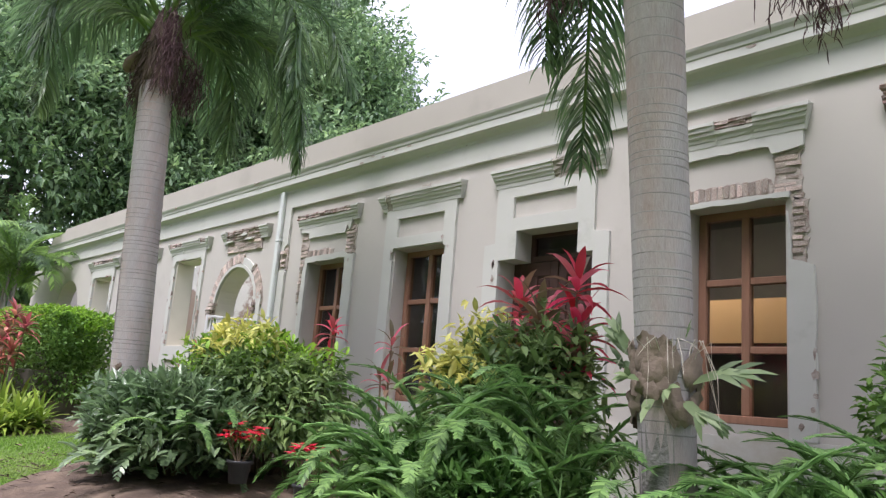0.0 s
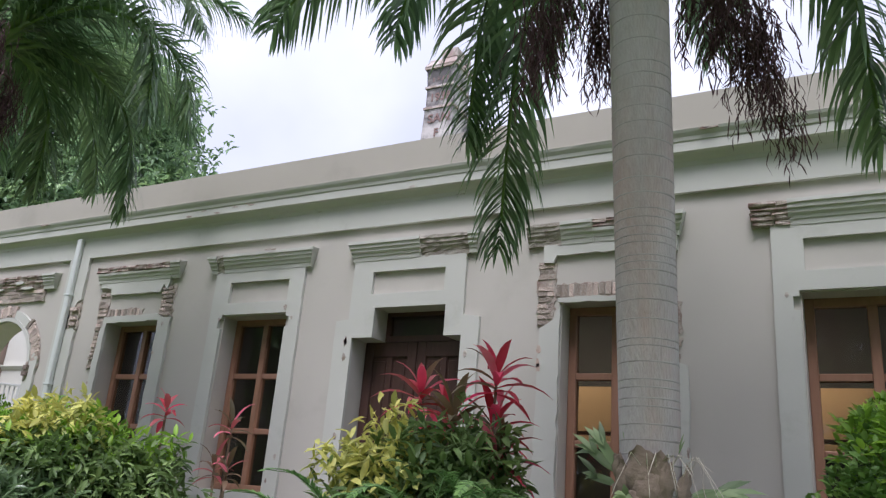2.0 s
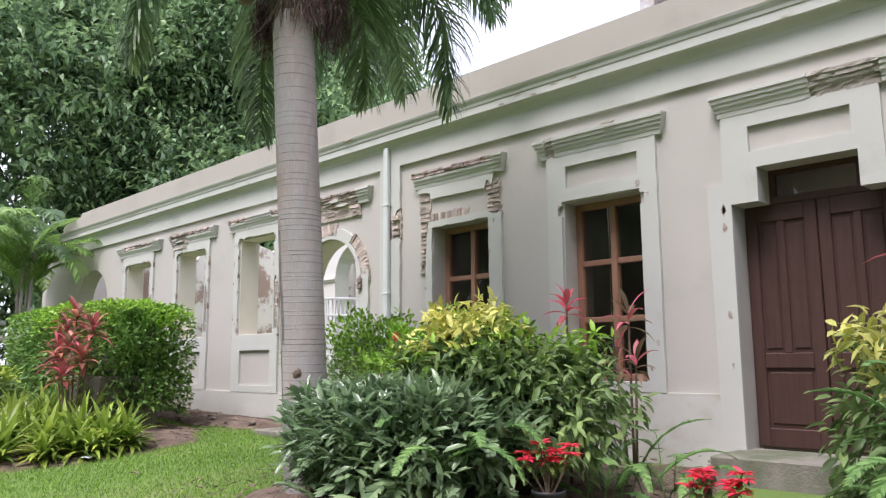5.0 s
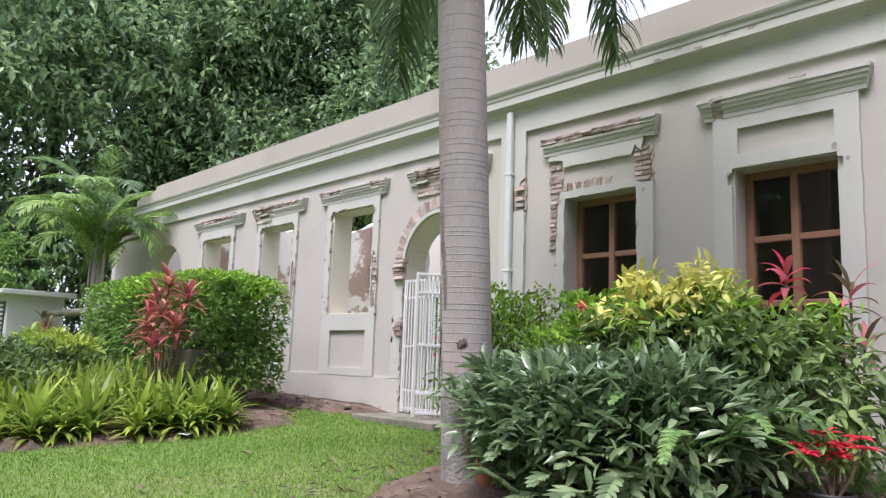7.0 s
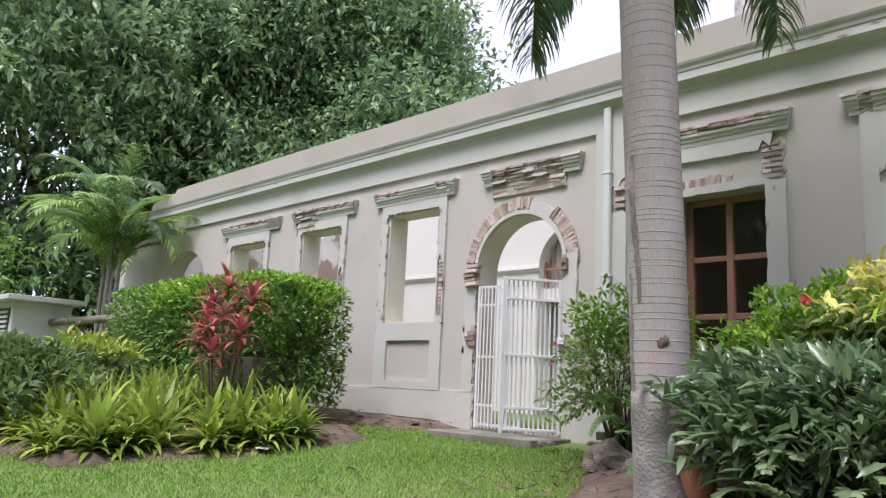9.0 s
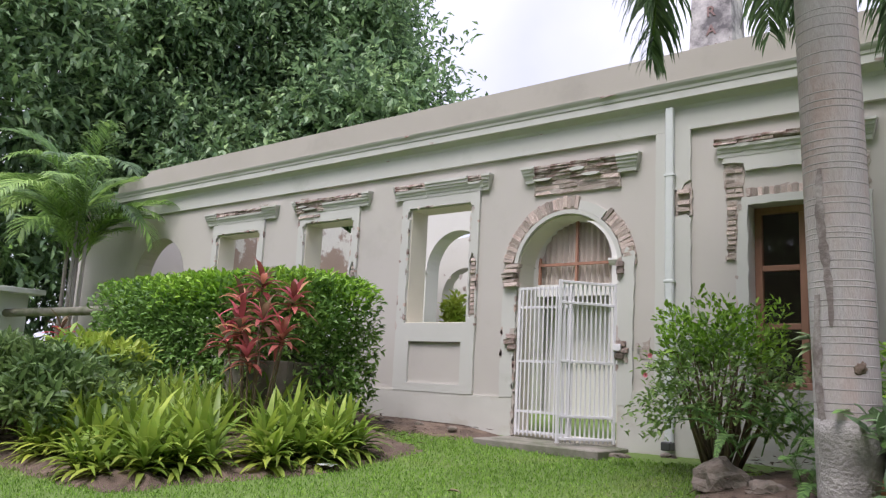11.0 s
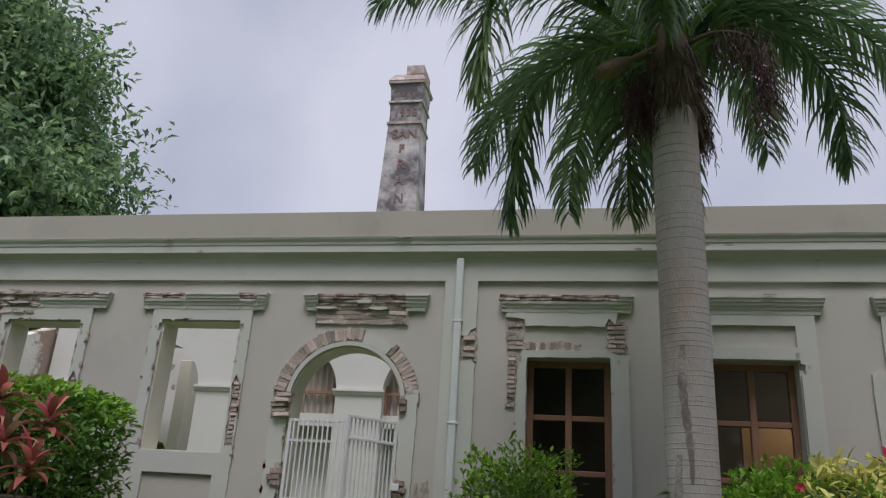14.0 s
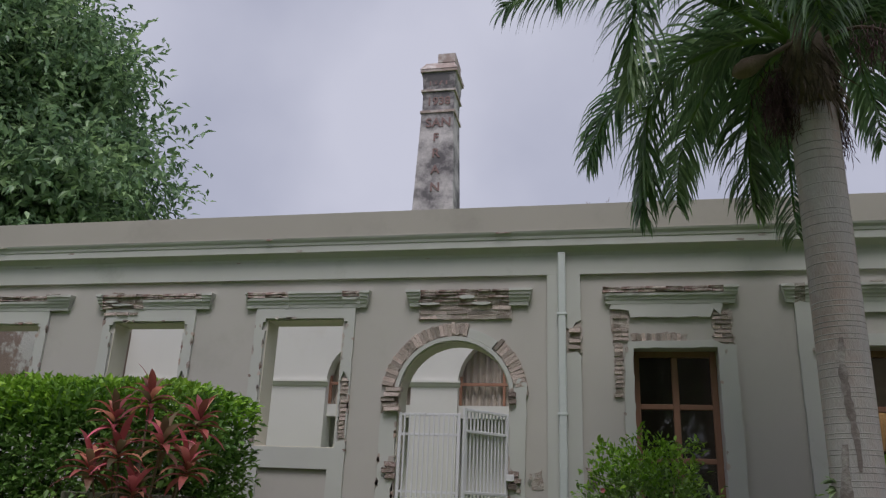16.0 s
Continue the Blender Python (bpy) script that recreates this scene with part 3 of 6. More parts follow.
# door surround with stepped shoulders
door_outer = [(4.72, 0.75), (6.46, 0.75), (6.46, 3.43), (6.27, 3.45), (6.27, 4.11), (4.87, 4.11), (4.87, 3.45), (4.70, 3.43)]
door_hole = [(4.935, 0.76), (6.265, 0.76), (6.265, 3.24), (6.065, 3.24), (6.065, 3.565), (5.195, 3.565), (5.195, 3.24), (4.935, 3.24)]
surround(door_outer, door_hole, 77, extra_holes=[rect(5.13, 6.03, 3.72, 3.97)])

# arch: plain jambs beside it, a thin inner ring, broken brick ring above
loose_trim([(-2.32, 1.285), (-2.105, 1.285), (-2.105, 2.72), (-2.20, 2.74), (-2.32, 2.70)], 78)
loose_trim([(-0.655, 1.285), (-0.47, 1.285), (-0.45, 3.1), (-0.56, 3.16), (-0.66, 2.92)], 79)


def ring(cx, cz, r0, r1, a0, a1, y0, y1, steps=24):
    pts = [(cx + r1 * math.cos(radians(a0 + (a1 - a0) * i / steps)), cz + r1 * math.sin(radians(a0 + (a1 - a0) * i / steps))) for i in range(steps + 1)]
    pts += [(cx + r0 * math.cos(radians(a1 + (a0 - a1) * i / steps)), cz + r0 * math.sin(radians(a1 + (a0 - a1) * i / steps))) for i in range(steps + 1)]
    return slab([pts], y0, y1)


structure("trim", ring(-1.38, 2.92, 0.722, 0.775, 0, 180, -0.045, -0.001), TRIM, "thin pale plaster ring round the arch", "trim")
structure("trim", ring(-1.38, 2.92, 0.777, 0.90, 52, 78, -0.035, -0.001, 8), TRIM, "surviving plaster on the arch ring", "trim")

# cream lining of the deep reveals
for n, (x0, x1, z0, z1) in enumerate(SILLS):
    structure("reveal", slab([rect(x0, x1, z0, z1), rect(x0 + 0.012, x1 - 0.012, z0 + 0.012, z1 - 0.012)], 0.004, 0.365), REVEAL, "cream plaster lining of a deep window reveal", "reveal")
structure("reveal", slab([arch_loop(*ARCH), arch_loop(ARCH[0] + 0.012, ARCH[1] - 0.012, ARCH[2] + 0.3, ARCH[3])], 0.004, 0.365), REVEAL, "cream plaster lining of the arched gateway", "reveal")


# ---- windows and door ----
def glazed_window(name, x0, x1, z0, z1, label):
    top = empty(name, (x0, 0.26, z0), label, "window", "brown casement windows", "structure")
    w, h = x1 - x0, z1 - z0
    t = 0.075

    def bar(nm, a, b, c, d, y0=-0.045, y1=0.045):
        part(nm, one_block(a, b, y0, y1, c, d, bevel=0.006), WOOD, top)
    bar("frame_stile", 0.0, t, 0, h)
    bar("frame_stile", w - t, w, 0, h)
    bar("frame_rail", t, w - t, h - t, h)
    bar("frame_rail", t, w - t, 0, t)
    bar("window_sill", -0.02, w + 0.02, -0.06, 0.0, -0.09, 0.05)
    xm = w / 2
    bar("mullion", xm - 0.038, xm + 0.038, t, h - t)
    rows = [t, h * 0.335, h * 0.655, h - t]
    for r in rows[1:3]:
        for a, b in ((t, xm - 0.038), (xm + 0.038, w - t)):
            bar("glazing_bar", a, b, r - 0.032, r + 0.032, -0.035, 0.035)
    for i in range(3):
        lo = rows[i] + (0.032 if i else 0)
        hi = rows[i + 1] - (0.032 if i < 2 else 0)
        for a, b in ((t, xm - 0.038), (xm + 0.038, w - t)):
            p = part("pane", one_block(a, b, -0.003, 0.003, lo, hi), GLASS, top)
            p.visible_shadow = False
    return top


for i, o in enumerate(GLAZED):
    glazed_window("window_%d" % (i + 1), *o, "tall brown wooden window with six dark glass panes")


def double_door():
    top = empty("door_1", (5.60, 0.27, 0.98), "closed dark wooden double door with sunk panels", "door", kind="structure")
    for side in (-1, 1):
        a, b = (-0.665, -0.006) if side < 0 else (0.006, 0.665)
        leaf = part("door_leaf", one_block(a, b, 0.0, 0.04, 0.0, 2.263), DOOR, top)
        def rail(nm, x0, x1, z0, z1, y=-0.022):
            part(nm, one_block(x0, x1, y, 0.0, z0, z1, bevel=0.006), DOOR, leaf)
        rail("stile", a, a + 0.11, 0, 2.263)
        rail("stile", b - 0.11, b, 0, 2.263)
        for z0, z1 in ((0, 0.17), (0.72, 0.86), (2.10, 2.263)):
            rail("rail", a + 0.11, b - 0.11, z0, z1)
        m = (a + b) / 2
        rail("muntin", m - 0.035, m + 0.035, 0.86, 2.10)
        for x0, x1 in ((a + 0.13, m - 0.055), (m + 0.055, b - 0.13)):
            rail("panel", x0, x1, 0.90, 2.06, -0.012)
        rail("panel", a + 0.14, b - 0.14, 0.21, 0.68, -0.012)
    part("door_head", one_block(-0.67, 0.67, -0.03, 0.06, 2.264, 2.33), DOOR, top)
    part("transom_stile", one_block(-0.41, -0.36, -0.03, 0.04, 2.331, 2.59), DOOR, top)
    part("transom_stile", one_block(0.36, 0.41, -0.03, 0.04, 2.331, 2.59), DOOR, top)
    part("transom_rail", one_block(-0.36, 0.36, -0.03, 0.04, 2.55, 2.59), DOOR, top)
    p = part("pane", one_block(-0.36, 0.36, 0.0, 0.006, 2.331, 2.55), GLASS, top)
    p.visible_shadow = False
    part("door_knob", tube(bmesh.new(), [(0.06, -0.022, 1.02), (0.06, -0.05, 1.02), (0.06, -0.07, 1.02), (0.06, -0.082, 1.02)], [0.012, 0.012, 0.026, 0.012], 10), DARK_METAL, top, "dark metal knob")


double_door()
structure("doorstep", one_block(4.86, 6.34, -0.62, 0.20, 0.70, 0.965, bevel=0.012), CONCRETE, "worn concrete step at the wooden door", "step")
structure("threshold", one_block(-2.16, -0.50, -0.80, 0.55, 0.62, 0.800, bevel=0.012), CONCRETE, "worn concrete slab under the white gate", "step")
structure("paved_path", one_block(4.95, 6.30, -4.6, -0.63, 0.30, 0.66), CONCRETE, "damp paved path between the planting beds", "path").rotation_euler = (0, 0, 0)

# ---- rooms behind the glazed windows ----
structure("room_back", one_block(0.25, RIGHT, 5.25, 5.40, 0.6, 4.9), DARK_ROOM, "inner wall of the house with room gloom in its colour", "wall")
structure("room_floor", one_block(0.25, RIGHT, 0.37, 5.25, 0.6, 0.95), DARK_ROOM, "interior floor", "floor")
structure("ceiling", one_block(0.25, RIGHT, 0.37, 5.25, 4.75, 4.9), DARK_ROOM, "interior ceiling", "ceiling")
# dark facing over the pale courtyard wall, so it reads unlit through the panes
structure("wall_room_left", one_block(0.121, 0.24, 0.37, 5.24, 0.951, 4.749), DARK_ROOM, "dark facing of the end wall with room gloom in its colour", "wall")
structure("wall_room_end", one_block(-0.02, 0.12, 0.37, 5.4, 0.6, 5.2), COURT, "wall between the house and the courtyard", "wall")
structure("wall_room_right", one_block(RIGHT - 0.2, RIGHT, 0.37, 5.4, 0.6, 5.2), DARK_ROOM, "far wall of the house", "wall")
structure("room_partition", one_block(3.95, 11.5, 3.6, 3.7, 0.951, 3.28), ORANGE_WALL, "warm orange lit wall seen through the windows", "wall")
structure("roof", one_block(-0.02, RIGHT, 0.41, 5.4, 4.901, 5.1), ROOF, "flat roof behind the parapet", "roof")
for x in (5.4, 8.6):
    lamp = bpy.data.lights.new("ceiling_light", "AREA")
    lamp.shape, lamp.size, lamp.size_y, lamp.energy, lamp.color = "RECTANGLE", 1.6, 0.3, 22, (1.0, 0.78, 0.5)
    ob = new("ceiling_light", lamp)
    ob.matrix_world = look((x, 3.0, 4.4), (x, 3.6, 2.9))
    tagged(ob, "warm light inside the room", "lamp")

# ---- courtyard behind the arch ----
def arcade():
    """Arcaded white wall across the courtyard, whole near the house and broken further off."""
    loops = [[(-9.5, 0.6), (0.0, 0.6), (0.0, 6.1), (-9.5, 6.1)]]
    for x0 in (-7.85, -4.95, -2.26):
        loops.append(arch_loop(x0, x0 + 1.76, 0.8, 3.90))
    structure("wall_court", slab(loops, 5.0, 5.45), COURT, "white arcaded courtyard wall with moulded imposts", "wall")
    for x0, x1 in ((-9.5, -7.80), (-6.14, -4.90), (-3.24, -2.21), (-0.55, 0.0)):
        structure("impost", extrude_profile([(5.0, 3.80), (4.97, 3.83), (4.95, 3.87), (4.93, 3.89), (4.93, 3.93), (5.0, 3.94)], x0, x1), COURT, "moulded white impost on a pier", "trim")
    for k, x0 in enumerate((-4.95, -2.26)):
        top = empty("window_%d" % (5 + k), (x0, 5.22, 0.8), "arched window with reddish wooden bars and drawn curtain", "window", kind="structure")
        part("curtain", curtain_mesh(0.02, 1.74, 2.45, 4.1), CURTAIN, top, "drawn grey curtain in folds")
        for x in (0.0, 0.855, 1.71):
            part("glazing_bar", one_block(x, x + 0.05, -0.03, 0.03, 2.69, 3.25 + (0.86 - abs(x - 0.86)) * 0.95), RED_WOOD, top)
        for z in (3.07,):
            part("glazing_bar", one_block(0.0, 1.76, -0.032, 0.028, z, z + 0.055), RED_WOOD, top)
        part("apron", one_block(0.0, 1.76, -0.05, 0.05, 2.44, 2.68), COURT, top)


def curtain_mesh(x0, x1, z0, z1):
    bm = bmesh.new()
    n = 70
    lo, hi = [], []
    for i in range(n + 1):
        x = x0 + (x1 - x0) * i / n
        y = 0.10 + 0.035 * math.sin(i * 1.15) + 0.015 * math.sin(i * 0.37)
        lo.append(bm.verts.new((x, y, z0)))
        hi.append(bm.verts.new((x, y, z1)))
    for i in range(n):
        bm.faces.new((lo[i], lo[i + 1], hi[i + 1], hi[i]))
    return bm


arcade()
structure("wall_court_rear", one_block(-6.05, 0.24, 5.75, 6.0, 0.6, 6.0), COURT, "rear wall of the curtained rooms", "wall")
ruin_top = jag([(-9.5, 0.6), (-6.36, 0.6), (-6.36, 5.6), (-6.9, 5.35), (-7.5, 5.15), (-7.9, 5.22), (-8.3, 5.0), (-8.9, 5.3), (-9.5, 5.1)], 0.06, 0.2, 31)
structure("wall_ruin", slab([ruin_top, arch_loop(-8.95, -7.42, 0.8, 3.50)], 7.0, 7.35), COURT, "broken white courtyard wall with an arched gap", "wall")
structure("wall_ruin", slab([jag([(-10.2, 0.6), (-6.5, 0.6), (-6.5, 4.9), (-8.0, 5.1), (-9.2, 4.8), (-10.2, 5.0)], 0.06, 0.2, 33), jag(arch_loop(-9.45, -8.38, 0.8, 2.65), 0.03, 0.15, 34)], 8.3, 8.6), COURT, "further white ruin wall with a small ragged arch", "wall")
structure("pier", one_block(-7.44, -7.16, 6.55, 6.99, 0.7, 4.75, bevel=0.02), REVEAL, "cream plastered pier behind the arcade", "pier")
rk2 = random.Random(61)
for _ in range(16):
    x, z, w = rk2.uniform(-8.9, -6.6), rk2.uniform(3.2, 5.0), rk2.uniform(0.02, 0.06)
    pts = [(x + w * rk2.uniform(0.6, 1.2) * math.cos(a * 0.8), z + 1.4 * w * rk2.uniform(0.6, 1.2) * math.sin(a * 0.8)) for a in range(8)]
    structure("plaster_scar", slab([pts], 6.985, 6.999), MORTAR, "dark hole in the old courtyard plaster", "wall scar")
side_top = jag([(0.6, 0.6), (9.0, 0.6), (9.0, 4.6), (7.0, 5.2), (5.4, 5.3), (4.4, 4.7), (3.2, 5.0), (2.0, 4.3), (0.6, 4.55)], 0.08, 0.2, 32)
ruin_side = structure("wall_side_ruin", slab([side_top], -0.18, 0.18), PATCHY, "ruined cross wall with patches of bare brick", "wall")
ruin_side.rotation_euler, ruin_side.location = (0, 0, radians(90)), (-9.75, 0, 0)
structure("wall_court_left", one_block(-13.7, -9.95, 5.2, 5.5, 0.6, 4.9), PATCHY, "patchy plastered wall behind the far windows", "wall")

# ---- plants ----
def unit(rng, n):
    v = rng.normal(size=(n, 3))
    return v / np.linalg.norm(v, axis=1, keepdims=True)


def bush(name, loc, radii, count, size, mat, label, category="shrub", group="", seed=1, square=2.0, stems=14, upper=None, tips=None, lump=0.22, narrow=0.36, base=0.0, droop=0.25):
    """A shrub of many small leaves on a lumpy shell over branching stems. square above 2 makes a clipped block."""
    rng = np.random.default_rng(seed)
    top = empty(name, loc, label, category, group)
    d = unit(rng, count)
    d[:, 2] = np.where(d[:, 2] < -0.55, -d[:, 2], d[:, 2])
    p = 1.0 / (np.abs(d) ** square).sum(1) ** (1.0 / square)
    bumps = np.array([noise.noise(Vector(v * 2.6) + Vector((seed, 0, 0))) for v in d])
    bumps2 = np.array([noise.noise(Vector(v * 7.0) + Vector((0, seed, 0))) for v in d])
    depth = 1 - 0.5 * rng.random(count) ** 1.7
    r = p * (1 + lump * bumps + lump * 0.5 * bumps2) * depth
    pos = d * r[:, None] * np.array(radii)
    pos[:, 2] += radii[2] + base
    pos[:, 2] = np.maximum(pos[:, 2], 0.06)
    way = d * 0.7 + unit(rng, count) * 0.75 + np.array([0, 0, droop])
    up = unit(rng, count) * 0.6 + np.array([0, 0, 1.0])
    ln = size * rng.uniform(0.6, 1.3, count)
    sets = [("foliage", mat, np.ones(count, bool))]
    if upper is not None:
        pick = (d[:, 2] + 0.35 * bumps + rng.normal(0, 0.12, count) > upper) & (depth > 0.72)
        sets = [("foliage", mat, ~pick), ("young_leaves", tips, pick)]
    for nm, m, k in sets:
        if k.sum() > 3:
            tri_object(nm, *leaves(pos[k], way[k], up[k], ln[k], ln[k] * narrow), m, top)
    bm = bmesh.new()
    rnd = random.Random(seed)
    for _ in range(stems):
        a = rnd.uniform(0, 6.28)
        f = rnd.uniform(0.25, 0.85)
        end = Vector((math.cos(a) * radii[0] * f, math.sin(a) * radii[1] * f, radii[2] * rnd.uniform(0.9, 1.6) + base))
        start = Vector((end.x * 0.2, end.y * 0.2, -0.03))
        mid = (start + end) / 2 + Vector((rnd.uniform(-.08, .08), rnd.uniform(-.08, .08), 0.05))
        tube(bm, [start, mid, end], [0.018, 0.013, 0.005], 5)
    part("branch_frame", bm, STEM, top, smooth=True)
    return top


def frond(base, azimuth, rise, length, droop, seed, pairs=124, leaf=0.66, width=0.0145, hang=1.5, ruffle=0.0):
    """One feather palm leaf: the curved rib as tube rows and its leaflets."""
    rng = np.random.default_rng(seed)
    steps = 26
    pts = [np.array(base, float)]
    el = rise
    az = azimuth
    for i in range(steps):
        d = np.array([math.cos(el) * math.cos(az), math.cos(el) * math.sin(az), math.sin(el)])
        pts.append(pts[-1] + d * length / steps)
        f = i / steps
        el -= droop / steps * (0.45 + 1.3 * f)
        el = max(el, -1.5)
        az += rng.normal(0, 0.008)
    pts = np.array(pts)
    out = []
    t = np.linspace(0.14, 0.995, pairs)
    idx = t * steps
    i0 = np.minimum(idx.astype(int), steps - 1)
    p = pts[i0] + (pts[i0 + 1] - pts[i0]) * (idx - i0)[:, None]
    tan = pts[i0 + 1] - pts[i0]
    tan /= np.linalg.norm(tan, axis=1, keepdims=True)
    flat = np.array([-math.sin(azimuth), math.cos(azimuth), 0.0])
    shape = np.sin(np.pi * np.clip(0.10 + 0.86 * t, 0, 1)) ** 0.55
    for side in (-1, 1):
        ln = leaf * shape * rng.uniform(0.85, 1.12, pairs)
        normal = np.cross(tan, flat)
        tilt = rng.normal(0, 1.0, pairs)[:, None] * ruffle
        way0 = (flat * side * np.cos(tilt) + normal * np.sin(tilt)) * 0.85 + tan * (0.55 + 0.5 * t[:, None]) + np.array([0, 0, 0.08]) + rng.normal(0, 0.08, (pairs, 3))
        way0 /= np.linalg.norm(way0, axis=1, keepdims=True)
        segs = 4
        prev = p
        d = way0.copy()
        upv = np.cross(d, tan) * side
        rows = []
        for s in range(segs + 1):
            w = width * [0.55, 1.0, 0.9, 0.6, 0.04][s] * rng.uniform(0.9, 1.1)
            wd = np.cross(d, np.array([0, 0, 1.0]) + tan * 0.6)
            wd /= np.linalg.norm(wd, axis=1, keepdims=True) + 1e-9
            rows.append((prev - wd * w, prev + wd * w))
            prev = prev + d * (ln / segs)[:, None]
            d = d + np.array([0, 0, -hang * (0.35 + 0.4 * s)]) * 0.5
            d /= np.linalg.norm(d, axis=1, keepdims=True)
        v = np.stack([q for pair in rows for q in pair], 1).reshape(-1, 3)
        m = 2 * (segs + 1)
        tri = []
        for s in range(segs):
            a = 2 * s
            tri += [[a, a + 1, a + 3], [a, a + 3, a + 2]]
        f = (np.arange(pairs)[:, None, None] * m + np.array(tri)[None]).reshape(-1, 3)
        out.append((v, f))
    return pts, joined(out)


def reach(far, up, usual=2.9):
    """Rise, length and droop of a frond whose rib ends that far out and that far up from its start."""
    best = None
    for rise in range(20, 89, 4):
        for droop in range(40, 216, 8):
            el, h, v = radians(rise), 0.0, 0.0
            for i in range(26):
                h += math.cos(el) / 26
                v += math.sin(el) / 26
                el = max(el - radians(droop) / 26 * (0.45 + 1.3 * i / 26), -1.5)
            length = max(1.9, (far * h + up * v) / (h * h + v * v))
            miss = math.hypot(length * h - far, length * v - up) + 0.10 * abs(length - usual)
            if best is None or miss < best[0]:
                best = (miss, radians(rise), length, radians(droop))
    return best[1:]


def palm(name, loc, height, r0, r1, fronds, label, seed=1, lean=(0, 0), rough_to=0.9, skirt=True, crown_mat=None):
    top = empty(name, loc, label, "palm tree", "palms before the wall")
    rnd = random.Random(seed)
    bm = bmesh.new()
    n = 26
    pts, rad = [], []
    for i in range(n + 1):
        f = i / n
        pts.append((lean[0] * f, lean[1] * f, -0.1 + (height + 0.1) * f))
        rad.append((r0 * 1.12 if i == 0 else r0 + (r1 - r0) * f ** 0.8))
    tube(bm, pts, rad, 20)
    part("trunk", bm, BARK, top, smooth=True)
    bb = bmesh.new()
    low = [i * (rough_to + 0.35) / 9 for i in range(10)]
    tube(bb, [(lean[0] * (z + 0.1) / (height + 0.1), lean[1] * (z + 0.1) / (height + 0.1), z - 0.06) for z in low],
         [(r0 * (1.012 + 0.16 * max(0.0, 1 - z / 0.28) ** 2 - 0.018 * (i == 9))) for i, z in enumerate(low)], 24)
    for v in bb.verts:
        c = Vector((lean[0] * (v.co.z + 0.1) / (height + 0.1), lean[1] * (v.co.z + 0.1) / (height + 0.1), v.co.z))
        v.co = c + (v.co - c) * (1 + 0.02 * noise.noise(v.co * 9))
    part("trunk_base", bb, BARK_LOW, top, "rough mottled grey foot of the trunk", smooth=True)
    z = rough_to
    while z < height - 0.1:
        f = (z + 0.1) / (height + 0.1)
        r = r0 + (r1 - r0) * f ** 0.8
        rb = bmesh.new()
        c = (lean[0] * f, lean[1] * f)
        tube(rb, [(c[0], c[1], z - 0.008), (c[0], c[1], z - 0.001), (c[0], c[1], z + 0.006)], [r * 0.997, r * 1.010, r * 0.997], 20)
        part("leaf_scar", rb, RING, top, smooth=True)
        z += rnd.uniform(0.035, 0.105) * (1.2 if z > height * 0.6 else 0.9)
    head = Vector((lean[0], lean[1], height))
    cb = bmesh.new()
    tube(cb, [head + Vector((0, 0, d)) for d in (-0.03, 0.12, 0.4, 0.7, 0.95)], [r1 * 1.02, r1 * 1.12, r1 * 1.05, r1 * 0.8, r1 * 0.35], 14)
    part("crown_shaft", cb, FIBRE, top, "brown fibrous leaf bases", smooth=True)
    for i, (tx, ty, tz) in enumerate(fronds):
        tip = Vector((tx, ty, tz)) - Vector(loc)
        az = math.atan2(tip.y - head.y, tip.x - head.x)
        start = head + Vector((math.cos(az) * r1 * 0.6, math.sin(az) * r1 * 0.6, rnd.uniform(0.45, 1.0)))
        rise, length, droop = reach(math.hypot(tip.x - start.x, tip.y - start.y), tip.z - start.z)
        pts, tri = frond(start, az, rise, length, droop, seed * 100 + i, pairs=118, ruffle=0.55)
        rb = bmesh.new()
        sel = pts[::3]
        tube(rb, [tuple(q) for q in sel], [0.030 * (1 - 0.85 * j / len(sel)) + 0.003 for j in range(len(sel))], 6)
        leafpart = tri_object("palm_leaf", *tri, crown_mat or FROND, top)
        part("rib", rb, FROND_YOUNG, leafpart, smooth=True)
    if skirt:
        rng = np.random.default_rng(seed)
        m = 900
        a = rng.uniform(0, 6.283, m)
        zz = rng.uniform(0.0, 0.6, m)
        p = np.stack([np.cos(a) * r1 * 0.95, np.sin(a) * r1 * 0.95, zz], 1) + np.array(head)
        w = np.stack([np.cos(a) * 0.28, np.sin(a) * 0.28, -0.9 + 0 * a], 1) + rng.normal(0, 0.22, (m, 3))
        tri_object("fibre_skirt", *leaves(p, w, np.tile([0, 0, 1.0], (m, 1)) + rng.normal(0, .3, (m, 3)), rng.uniform(0.10, 0.34, m), 0.014), FIBRE, top, "hanging brown fibres and dry stalks")
    return top


def flower_spray(parent, start, azimuth, length, seed, drop=1.2, el=0.5):
    """A hanging branched seed stalk under the crown."""
    rng = np.random.default_rng(seed)
    bm = bmesh.new()
    pts = []
    p = np.array(start, float)
    for i in range(12):
        pts.append(p.copy())
        p = p + np.array([math.cos(el) * math.cos(azimuth), math.cos(el) * math.sin(azimuth), math.sin(el)]) * length / 12
        el -= drop / 7
    tube(bm, [tuple(q) for q in pts], [0.022 - 0.0014 * i for i in range(12)], 6)
    chunks = []
    for i in range(3, 12):
        m = 20
        tips = pts[i] + rng.normal(0, 0.06, (m, 3))
        for _ in range(7):
            w = np.stack([rng.normal(0, .35, m), rng.normal(0, .35, m), -1 + 0 * rng.random(m)], 1)
            chunks.append(leaves(tips, w, unit(rng, m), 0.09, 0.009))
            tips = tips + w * 0.055
    top = part("seed_stalk", bm, FIBRE, parent, "brown hanging seed stalk", smooth=True)
    tri_object("seed_spray", *joined(chunks), SEED, top)


